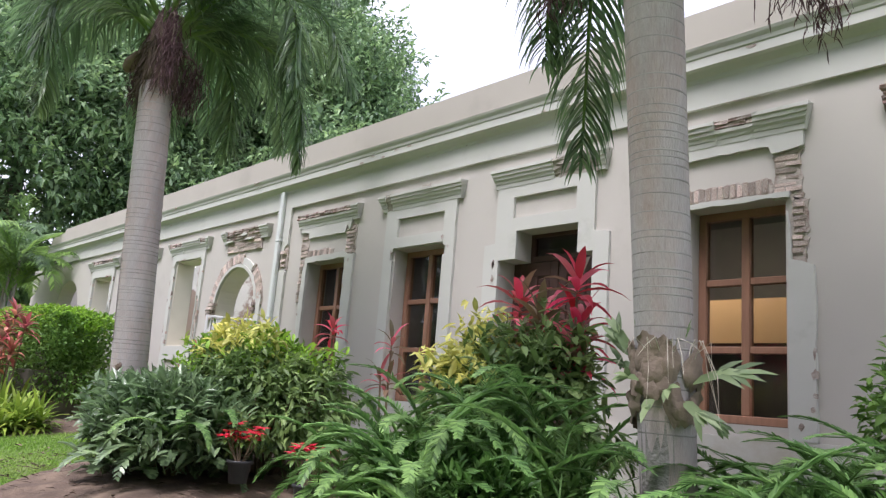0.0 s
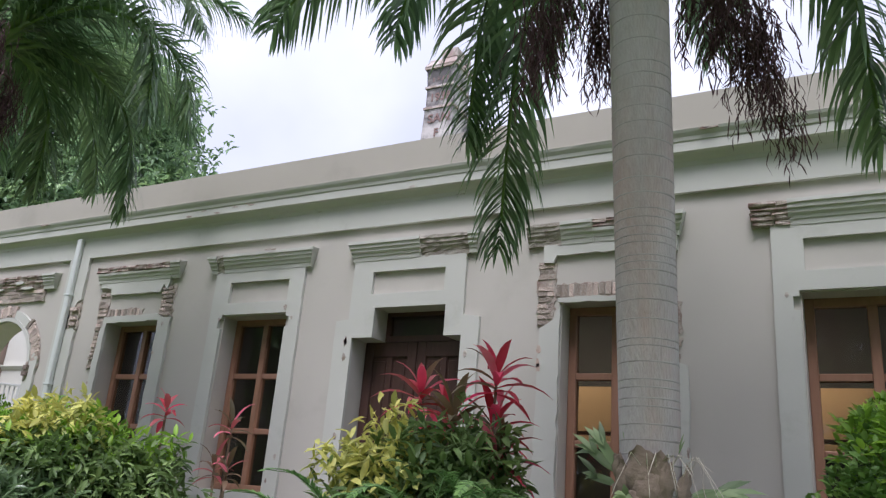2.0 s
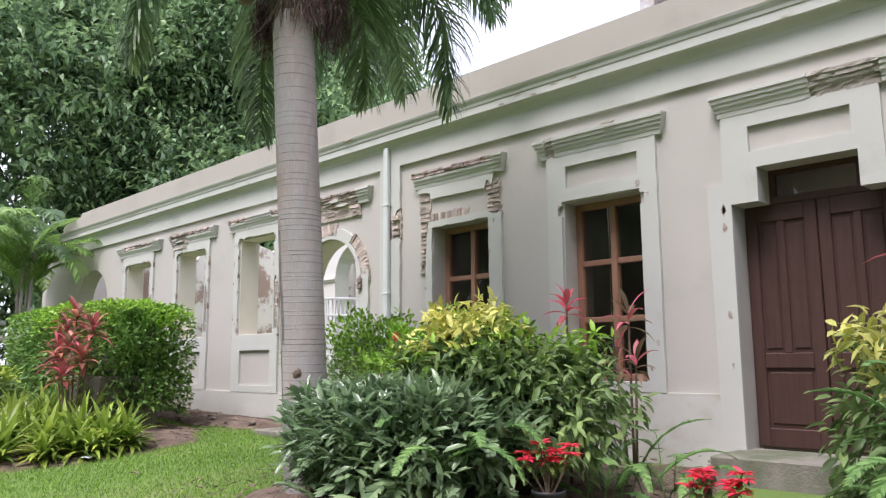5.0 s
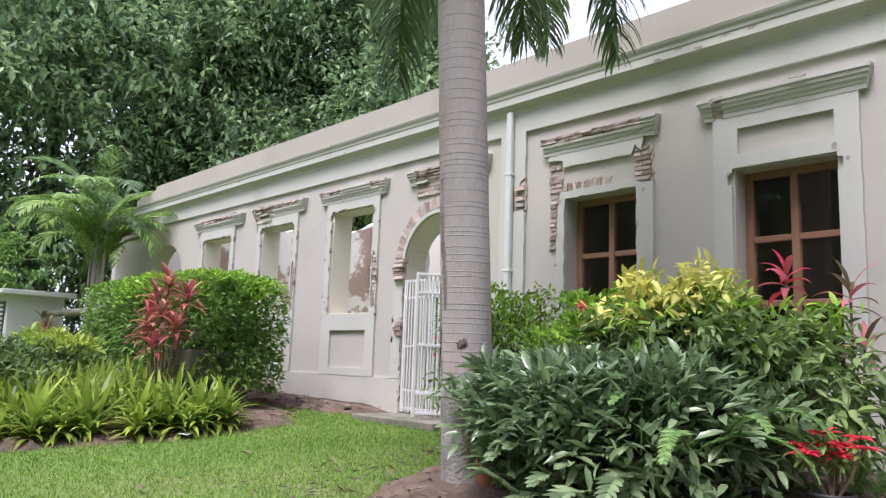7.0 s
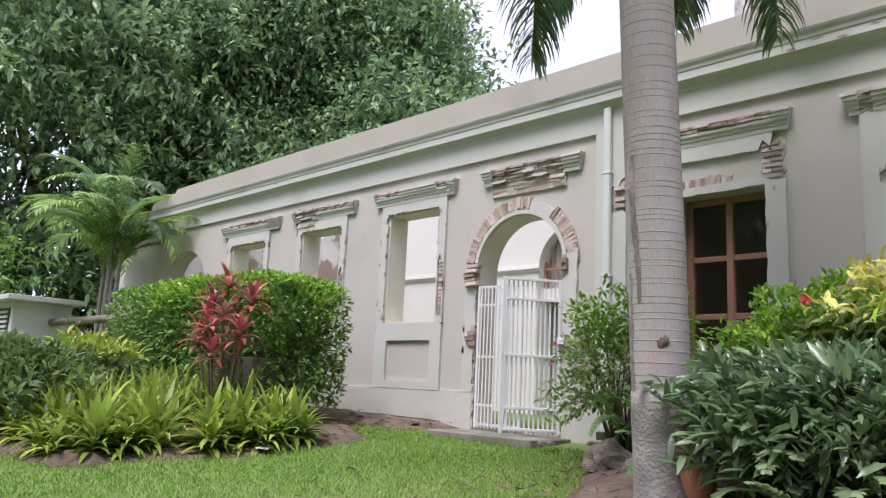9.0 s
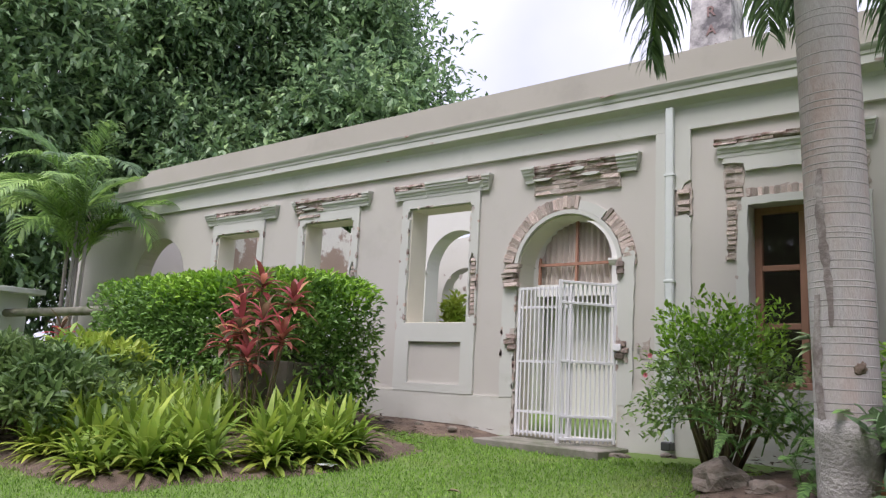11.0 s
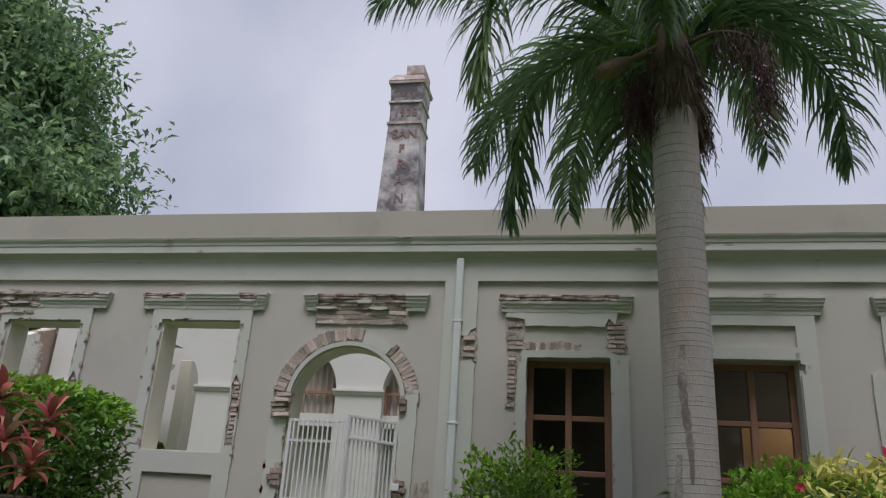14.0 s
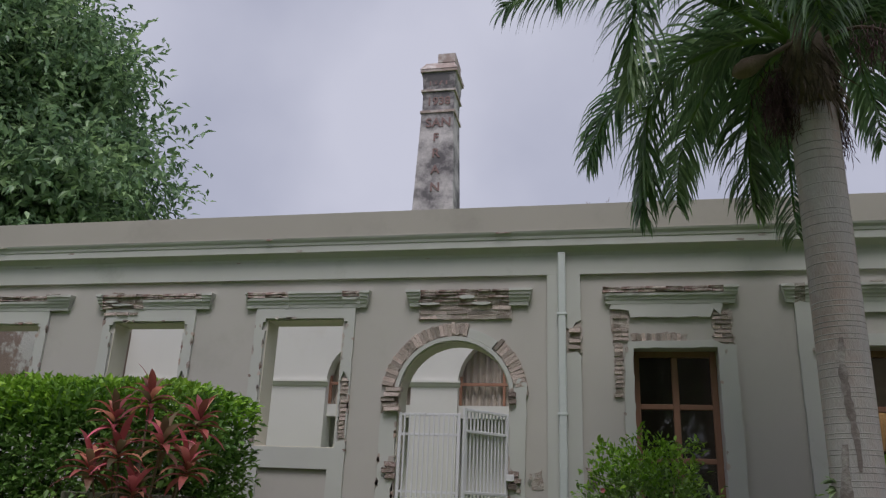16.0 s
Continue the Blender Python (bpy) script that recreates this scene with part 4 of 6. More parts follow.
# each palm with the places where its leaf ribs end
P1 = palm("royal_palm", (8.85, -2.77, gz(8.85, -2.77) + 0.08), 4.00, 0.133, 0.160,
          [(6.25, -3.2, 4.8), (6.6, -2.25, 5.2), (7.62, -2.0, 3.3), (7.35, -2.2, 4.2), (9.95, -2.2, 3.75), (8.95, -1.3, 5.1), (8.0, -1.1, 6.3), (10.4, -1.3, 5.7), (11.1, -2.5, 5.2),
           (11.0, -3.9, 5.0), (10.2, -5.2, 5.3), (8.9, -5.8, 5.6), (7.6, -5.4, 5.8), (6.6, -4.4, 6.2), (8.6, -3.2, 7.9), (9.5, -3.5, 7.6), (8.2, -2.2, 7.2), (10.2, -2.6, 6.9), (7.5, -3.6, 6.9)],
          "tall grey ringed palm with ferns on its trunk", seed=11, rough_to=0.85, lean=(0.015, -0.43))
P2 = palm("royal_palm", (2.36, -3.01, gz(2.36, -3.01) + 0.02), 4.39, 0.197, 0.187,
          [(-0.4, -3.36, 6.15), (0.88, -2.68, 4.25), (1.40, -1.0, 5.0), (2.0, -2.25, 4.4), (3.98, -2.45, 4.85), (0.40, -1.7, 5.25), (1.66, -1.25, 5.8), (2.57, -1.4, 4.45), (2.5, -0.65, 5.75),
           (3.9, -1.35, 6.6), (0.75, -4.1, 4.75), (0.2, -4.3, 5.6), (2.2, -4.0, 5.0), (4.7, -3.4, 5.9), (4.5, -2.3, 5.7), (2.3, -5.5, 5.9),
           (3.4, -1.5, 5.4), (2.0, -3.0, 8.0), (2.9, -3.6, 7.8)],
          "tall grey ringed palm standing on the lawn edge", seed=12, rough_to=0.5, lean=(-0.045, -0.25))
flower_spray(P1, (0.10, -0.36, 3.98), radians(44), 1.15, 5, 0.35, -0.45)
flower_spray(P1, (0.12, -0.32, 4.05), radians(25), 0.95, 15, 1.0, -0.1)
flower_spray(P1, (-0.05, -0.33, 4.1), radians(130), 0.8, 6, 1.6)
flower_spray(P1, (-0.1, -0.40, 4.0), radians(195), 0.85, 7, 1.4, 0.1)
flower_spray(P2, (0.10, -0.30, 5.02), radians(-12), 1.25, 8, 1.9)
flower_spray(P2, (0.07, -0.15, 4.72), radians(60), 0.7, 9, 2.4)
flower_spray(P2, (-0.17, -0.30, 4.72), radians(190), 0.6, 10, 2.6)


def spathe(parent, start, end):
    """A closed brown flower sheath on a short stalk."""
    bm = bmesh.new()
    a, b = Vector(start), Vector(end)
    tube(bm, [a, a.lerp(b, 0.45), a.lerp(b, 0.6), a.lerp(b, 0.78), a.lerp(b, 0.92), b], [0.022, 0.022, 0.065, 0.09, 0.068, 0.015], 12)
    part("flower_sheath", bm, FIBRE, parent, "closed brown oval flower sheath", smooth=True)


spathe(P2, (-0.12, -0.33, 5.02), (-0.70, -0.42, 4.66))
kb = bmesh.new()
bmesh.ops.create_icosphere(kb, subdivisions=3, radius=1.0)
for v in kb.verts:
    k = 1 + 0.5 * noise.noise(v.co * 2.2)
    v.co = Vector((v.co.x * 0.036 * k, v.co.y * 0.009, v.co.z * 0.042 * k))
knot = part("knot", kb, FIBRE, P2, "dark scar knot on the trunk", smooth=True)
knot.location, knot.rotation_euler = (0.098, -0.222, 1.10), (0, 0.4, radians(32))

# dark weather stains that run down the second trunk
def trunk_stain(parent, angle, z0, z1, wide, seed):
    rnd = random.Random(seed)
    bm = bmesh.new()
    rows = []
    for i in range(25):
        f = i / 24
        z = z0 + (z1 - z0) * f
        k = (z + 0.1) / 4.49
        r = (0.197 + (0.187 - 0.197) * k ** 0.8) * 1.012 + 0.001
        w = wide * (0.25 + 0.75 * math.sin(math.pi * min(1, 0.15 + 0.8 * (1 - f)))) * rnd.uniform(0.7, 1.2)
        a = angle + 0.10 * math.sin(f * 5 + seed)
        rows.append([bm.verts.new((-0.045 * k + r * math.cos(a + u * w), -0.25 * k + r * math.sin(a + u * w), z)) for u in (-1, -0.5, 0, 0.5, 1)])
    for p, q in zip(rows, rows[1:]):
        for i in range(4):
            bm.faces.new((p[i], p[i + 1], q[i + 1], q[i]))
    part("bark_stain", bm, STAIN, parent, "dark brown weather stain on the bark", smooth=True)


trunk_stain(P2, radians(-104), 1.35, 2.35, 0.16, 1)
trunk_stain(P2, radians(-128), 0.55, 1.55, 0.22, 2)

# clipped hedge and big shrubs
bush("hedge", (-6.1, -1.75, gz(-6, -1.75)), (2.65, 0.75, 0.98), 34000, 0.095, HEDGE_LEAF, "dense clipped green hedge with bright tips before the wall", "hedge", seed=2, square=8, stems=40, upper=0.62, tips=HEDGE_TIP, lump=0.08, narrow=0.5)
bush("shrub", (3.95, -2.25, gz(3.95, -2.25) + .1), (0.90, 0.80, 0.64), 7500, 0.115, MID_LEAF, "leafy green shrub with drooping pale leaves", seed=3, upper=0.85, tips=HEDGE_TIP, droop=-0.45, stems=24, lump=0.45)
bush("yellow_shrub", (3.70, -2.45, gz(3.7, -2.45) + .1), (0.66, 0.50, 0.72), 4200, 0.115, MID_LEAF, "yellow and green variegated shrub in the bed", seed=4, upper=0.68, tips=YELLOW_LEAF, droop=-0.45, lump=0.45)
bush("yellow_shrub", (7.02, -2.32, gz(7.02, -2.32) + .1), (0.48, 0.45, 0.68), 2800, 0.115, MID_LEAF, "yellow and green variegated shrub before the door", seed=5, upper=0.55, tips=YELLOW_LEAF, droop=-0.45, lump=0.5)
bush("shrub", (7.45, -2.25, gz(7.4, -2.2) + .1), (0.52, 0.45, 0.70), 3400, 0.115, MID_LEAF, "leafy green shrub under the red cordylines", seed=15, lump=0.45, droop=-0.45)
bush("shrub", (10.42, -1.85, gz(10.42, -1.85)), (0.88, 0.80, 0.80), 15000, 0.07, HEDGE_LEAF, "rounded bright green shrub close to the wall", seed=6, base=0.28, lump=0.16, upper=0.45, tips=HEDGE_TIP, narrow=0.5)
bush("hibiscus_shrub", (0.9, -1.1, gz(0.9, -1.1)), (0.74, 0.58, 0.78), 4600, 0.068, HIBISCUS_LEAF, "loose open green shrub with a few small pink flowers", seed=7, upper=0.45, tips=HEDGE_TIP, lump=0.5, stems=46, narrow=0.5)
bush("hibiscus_shrub", (3.1, -2.25, gz(3.1, -2.25)), (0.78, 0.55, 0.74), 7000, 0.068, HIBISCUS_LEAF, "green hibiscus shrub with a red flower", seed=8, upper=0.45, tips=HEDGE_TIP, lump=0.4, narrow=0.5)
bush("shrub", (-6.3, -4.5, gz(-6.3, -4.5)), (2.3, 0.75, 0.52), 9500, 0.14, UNDER_LEAF, "dark low shrub at the edge of the planting bed", seed=9, lump=0.35)
bush("shrub", (-6.0, -3.6, gz(-6.0, -3.6)), (0.8, 0.6, 0.56), 1800, 0.16, MID_LEAF, "mid-green leafy shrub behind the dark one", seed=19, lump=0.4, upper=0.6, tips=BROM_LEAF)


def fern_clump(name, loc, count, length, label, seed, spread=0.3, mat=None, pairs=50, leaf=0.112, width=0.0064, lift=(35, 80), droop=(70, 125), category="fern", group="sword ferns in the beds"):
    top = empty(name, loc, label, category, group)
    rnd = random.Random(seed)
    for i in range(count):
        az = rnd.uniform(0, 6.283)
        p0 = (rnd.uniform(-spread, spread), rnd.uniform(-spread, spread), 0.0)
        pts, tri = frond(p0, az, radians(rnd.uniform(*lift)), length * rnd.uniform(0.65, 1.2), radians(rnd.uniform(*droop)), seed * 50 + i, pairs=pairs, leaf=length * leaf, width=width, hang=0.12)
        fr = tri_object("frond", *tri, mat or FERN_LEAF, top)
        sb = bmesh.new()
        sel = pts[::5]
        tube(sb, [tuple(q) for q in sel], [0.006 - 0.0007 * k for k in range(len(sel))], 4)
        part("stalk", sb, mat or FERN_LEAF, fr)
    return top


# ferns before the door grow over a leafy mound
bush("fern_mound", (7.95, -3.30, gz(7.95, -3.30)), (0.72, 0.60, 0.42), 9000, 0.075, FERN_LEAF, "dense low mound of fern and creeper leaves", seed=16, lump=0.4, narrow=0.3)
bush("fern_mound", (9.8, -2.9, gz(9.8, -2.9)), (1.3, 0.7, 0.34), 12000, 0.075, FERN_LEAF, "dense low mound of fern and creeper leaves", seed=17, lump=0.4, narrow=0.3)
for x, y, h in ((7.25, -2.9, 0.40), (7.45, -3.35, 0.45), (7.65, -3.7, 0.30), (7.8, -3.5, 0.60), (8.1, -3.7, 0.45), (7.4, -3.1, 0.70), (7.85, -3.05, 0.80), (8.35, -3.2, 0.60), (8.4, -3.8, 0.25), (8.1, -2.8, 0.65),
                (9.2, -3.3, 0.40), (9.6, -2.8, 0.55), (10.1, -3.2, 0.45), (9.2, -2.3, 0.45), (10.7, -3.0, 0.45), (9.7, -3.5, 0.30), (9.5, -2.4, 0.5), (9.9, -2.6, 0.55), (9.2, -3.8, 0.15), (9.7, -1.2, 0.25), (9.0, -1.3, 0.25)):
    fern_clump("sword_fern", (x, y, gz(x, y) + h), 18, 0.80, "lush green sword fern with arching fronds", int(x * 100 + h * 10))
for x, y, h in ((5.0, -1.7, 0.10), (4.9, -2.2, 0.15), (2.9, -2.6, 0.5), (1.9, -1.5, 0.35), (1.5, -1.7, 0.30), (1.7, -1.4, 0.5), (4.2, -3.3, 0.55), (2.2, -2.2, 0.1)):
    fern_clump("sword_fern", (x, y, gz(x, y) + h), 10, 0.75, "green sword fern at the foot of the shrubs", int(x * 100))
# dark glossy fronds with paired leaves
for x, y, h in ((3.32, -3.45, 0.15), (3.5, -3.5, 0.05), (3.75, -3.4, 0.1), (4.15, -3.15, 0.1), (3.42, -3.25, 0.28), (3.75, -3.1, 0.38), (4.2, -2.9, 0.4), (3.42, -3.0, 0.25), (3.5, -3.35, 0.25), (3.95, -3.2, 0.25)):
    fern_clump("glossy_frond_plant", (x, y, gz(x, y) + 0.12 + h), 21, 0.60, "dark glossy plant with arching paired-leaf fronds", int(x * 10 + h * 1000), 0.20, DARK_LEAF, 15, 0.20, 0.018, (20, 85), (40, 105), "shrub", "dark glossy plants by the palm")
bush("shrub", (3.60, -3.05, gz(3.6, -3.05) + .05), (0.95, 0.68, 0.40), 5200, 0.14, DARK_LEAF, "dark leafy undergrowth beside the palm", seed=23, lump=0.35, stems=60, base=0.18, narrow=0.3, square=3)


def blade_plant(name, loc, heads, leaf, width, mats, label, category, seed, group="", count=26, stalk=True, low=-0.35, high=1.0):
    """Canes that end in tufts of strap leaves; heads are (dx, dy, z)."""
    top = empty(name, loc, label, category, group)
    rng = np.random.default_rng(seed)
    for hx, hy, hz in heads:
        if stalk:
            cane = bmesh.new()
            tube(cane, [(hx * 0.3, hy * 0.3, -0.03), (hx * 0.7, hy * 0.7, hz * 0.55), (hx, hy, hz)], [0.016, 0.013, 0.01], 6)
            part("cane", cane, STEM, top, smooth=True)
        az = np.arange(count) * 2.4 + rng.uniform(0, 6)
        lift = np.linspace(low, high, count)
        ln = leaf * rng.uniform(0.7, 1.15, count)
        for k in range(count):
            d = np.array([math.cos(az[k]) * math.cos(lift[k]), math.sin(az[k]) * math.cos(lift[k]), math.sin(lift[k])])
            p = np.array([hx, hy, hz - 0.15 * (1 - k / count)])
            side = np.cross(d, [0, 0, 1.0])
            side /= np.linalg.norm(side) + 1e-9
            rows, segs = [], 5
            for s in range(segs + 1):
                w = width * [0.35, 0.8, 1.0, 0.85, 0.5, 0.03][s] * 0.5
                rows += [p - side * w + [0, 0, w * 0.35], p, p + side * w + [0, 0, w * 0.35]]
                p = p + d * ln[k] / segs
                d = d + np.array([0, 0, -0.16 - 0.05 * s])
                d /= np.linalg.norm(d)
            f = []
            for s in range(segs):
                a = 3 * s
                f += [[a, a + 1, a + 4], [a, a + 4, a + 3], [a + 1, a + 2, a + 5], [a + 1, a + 5, a + 4]]
            tri_object("leaf", np.array(rows), np.array(f), mats[int(rng.integers(len(mats)))], top)
    return top


def red_plant(x, y, heads, mats, seed, leaf=0.36, width=0.085, count=14, label="crimson and dark red cordyline above the shrubs"):
    return blade_plant("cordyline", (x, y, gz(x, y)), heads, leaf, width, mats, label, "cordyline", seed, "red cordylines", count, low=-0.15, high=1.25)


red_plant(6.93, -1.85, [(0, 0, 1.78), (0.22, 0.05, 1.60)], [RED_LEAF, OLIVE_LEAF, ROSE_LEAF, RED_LEAF], 31, 0.36, 0.072, 18)
red_plant(7.55, -2.0, [(0.05, 0, 1.88), (-0.2, -0.1, 1.58), (0.12, -0.1, 1.36), (0.0, 0.1, 1.56)], [RED_LEAF, OLIVE_LEAF, ROSE_LEAF, RED_LEAF], 32, 0.36, 0.072, 18)
red_plant(4.18, -1.70, [(0, 0, 1.62)], [ROSE_LEAF, RED_LEAF], 33, 0.26, 0.06, 12)
red_plant(4.38, -1.05, [(0, 0, 1.50), (0.12, -0.1, 1.10), (-.15, 0, 1.12)], [ROSE_LEAF, OLIVE_LEAF], 34, 0.27, 0.055, 10)
red_plant(-3.85, -2.80, [(0.0, 0, 1.88), (0.52, 0.05, 1.68), (-0.35, 0, 1.68), (0.32, -0.2, 1.46), (-0.15, -0.15, 1.36), (0.55, -0.1, 1.25), (-0.45, -0.1, 1.22), (0.1, -0.2, 1.02)], [BRONZE_LEAF, OLIVE_LEAF, ORANGE_LEAF, ROSE_LEAF, BRONZE_LEAF], 35, 0.34, 0.08, 20, "pink, red and bronze cordyline rising from the bromeliads")
red_plant(-7.6, -3.3, [(0, 0, 1.25), (0.2, 0, 1.0)], [RED_LEAF, OLIVE_LEAF], 36, 0.34, 0.06)

rb = random.Random(5)
for i in range(130):
    y = rb.uniform(-4.95, -2.45)
    edge = -2.25 - 0.37 * max(0.0, -3.05 - y)
    front = i % 5 == 0 or y < -4.7
    x = edge - rb.uniform(0.0, 0.3) - (rb.uniform(0.0, 1.6) if y < -4.7 else 0.0) if front else edge - 0.25 - rb.random() * (1.6 if y < -4.2 else 3.4)
    blade_plant("bromeliad", (x, y, gz(x, y) + 0.07), [(0, 0, 0.1)], rb.uniform(0.30, 0.42) if front else rb.uniform(0.46, 0.74), 0.062 if front else 0.074, [BROM_LEAF],
                "low yellow-green rosette bromeliad edging the bed" if front else "yellow-green strap-leaved bromeliad in the bed", "bromeliad", 300 + i, "bromeliads in the bed", 17, stalk=False, low=-0.15 if front else 0.25, high=1.1 if front else 1.45)


# ---- trees and distance ----
def tree(name, loc, height, spread, leafs, size, label, seed, trunk=0.4, clumps=60, mat=None, low=0.25):
    top = empty(name, loc, label, "tree")
    rnd = random.Random(seed)
    rng = np.random.default_rng(seed)
    bm = bmesh.new()
    tube(bm, [(0, 0, -0.2), (0.1, 0, height * 0.2), (0.0, 0.1, height * 0.45), (0.1, 0, height * 0.75)], [trunk * 1.3, trunk, trunk * 0.7, trunk * 0.25], 10)
    centres, sizes = [], []
    for i in range(clumps):
        a = rnd.uniform(0, 6.283)
        h = rnd.uniform(low, 1.0)
        wide = spread * math.sin(math.pi * min(1, (h - low + 0.16) / (1.12 - low))) ** 0.6
        r = wide * rnd.uniform(0.45, 1.0)
        c = Vector((math.cos(a) * r, math.sin(a) * r, height * h))
        centres.append(c)
        sizes.append(rnd.uniform(0.16, 0.27) * spread)
        if i % 5 == 0:
            s = Vector((0, 0, height * rnd.uniform(0.2, 0.55)))
            tube(bm, [s, s.lerp(c, 0.5) + Vector((0, 0, 0.4)), c], [trunk * 0.3, trunk * 0.15, 0.02], 6)
    part("trunk", bm, TREE_BARK, top, smooth=True)
    per = leafs // clumps
    chunks = []
    for c, s in zip(centres, sizes):
        run = 10
        tw = max(6, per // run)
        d = unit(rng, tw)
        r = s * rng.uniform(0.05, 1.0, tw) ** 0.55
        bump = np.array([noise.noise(Vector(v * 4) + c) for v in d])
        root = d * (r * (1 + 0.5 * bump))[:, None] * np.array([1.15, 1.15, 0.8]) + np.array(c)
        td = d * 0.8 + unit(rng, tw) * 0.6 + [0, 0, 0.1]
        td /= np.linalg.norm(td, axis=1, keepdims=True)
        along = np.tile(np.linspace(0, 1, run), tw) * size * 4.2
        p = np.repeat(root, run, 0) + np.repeat(td, run, 0) * along[:, None] + rng.normal(0, size * 0.16, (tw * run, 3))
        way = np.repeat(td, run, 0) * 0.55 + unit(rng, tw * run) * 0.8 + [0, 0, -0.2]
        chunks.append(leaves(p, way, unit(rng, tw * run) * 0.45 + [0, 0, 1], size * rng.uniform(0.6, 1.3, tw * run), size * 0.44, fine=False))
        k = max(4, per // 8)
        q = np.array(c) + rng.normal(0, 0.26 * s, (k, 3))
        chunks.append(leaves(q, unit(rng, k), unit(rng, k), s * rng.uniform(0.16, 0.3, k), s * 0.14, fine=False))
    tri_object("crown", *joined(chunks), mat or TREE_LEAF, top)
    return top


tree("broadleaf_tree", (-27.6, 14.5, 0.8), 24.0, 9.6, 205000, 0.40, "very large dark green tree rising behind the wall", 21, 0.6, 150, low=0.15)
tree("broadleaf_tree", (-31.0, 2.5, 0.8), 21.0, 9.0, 60000, 0.44, "large dark tree at the end of the garden", 22, 0.5, 110, low=0.12)
tree("broadleaf_tree", (-20.0, -4.5, 0.6), 5.2, 3.6, 16000, 0.22, "low leafy tree beyond the hedge", 24, 0.2, 40, HEDGE_LEAF)
# unseen row behind the camera, added so the panes reflect dark instead of sky
for k, (x, y, h) in enumerate(((-17.0, -22.0, 12.0), (-10.5, -24.0, 14.0), (-4.0, -23.0, 13.0), (2.5, -25.0, 15.0), (9.0, -23.5, 13.0), (15.5, -22.0, 14.0), (22.0, -15.0, 12.0))):
    tree("broadleaf_tree", (x, y, 0.05), h, 5.2, 9000, 0.62, "unseen tree behind the camera added to darken the pane reflections", 60 + k, 0.4, 50, low=0.08)


def areca(loc, seed):
    top = empty("areca_palm", loc, "bright green feathery palm at the corner of the wall", "palm tree")
    rnd = random.Random(seed)
    for i in range(4):
        bm = bmesh.new()
        tube(bm, [(i * 0.12 - 0.2, (i % 2) * 0.15, -0.1), (i * 0.14 - 0.22, (i % 2) * 0.15, 3.0 + 0.2 * i)], [0.05, 0.035], 8)
        part("cane", bm, BARK, top, smooth=True)
    for i in range(32):
        az = i * 2.4
        pts, tri = frond((rnd.uniform(-.2, .2), rnd.uniform(-.1, .2), 2.95 + rnd.uniform(-0.4, 0.5)), az, radians(rnd.uniform(50, 88)), rnd.uniform(2.0, 2.8), radians(rnd.uniform(70, 140)), seed + i, pairs=42, leaf=0.62, width=0.0185, hang=0.8)
        lf = tri_object("palm_leaf", *tri, FROND_YOUNG if i % 3 else FROND, top)
        rbm = bmesh.new()
        tube(rbm, [tuple(q) for q in pts[::4]], [0.018 - 0.002 * j for j in range(len(pts[::4]))], 5)
        part("rib", rbm, FROND_YOUNG, lf)


areca((-12.0, -1.2, gz(-12.0, -1.2)), 900)

# lawn blades
rg = np.random.default_rng(3)
m = 120000
gx, gy = rg.uniform(-7.5, 4.5, m), -0.5 - rg.random(m) * 7.6
gzv = np.array([gz(a, b) - 0.03 + 0.02 * noise.noise(Vector((a * 0.6, b * 0.6, 0))) for a, b in zip(gx, gy)])
gp = np.stack([gx, gy, gzv], 1)
gw = np.stack([rg.normal(0, .45, m), rg.normal(0, .45, m), np.ones(m)], 1)
tagged(tri_object("lawn_grass", *leaves(gp, gw, unit(rg, m), rg.uniform(0.022, 0.05, m), 0.009, fine=False), GRASS), "short green mown grass", "grass", kind="stuff")


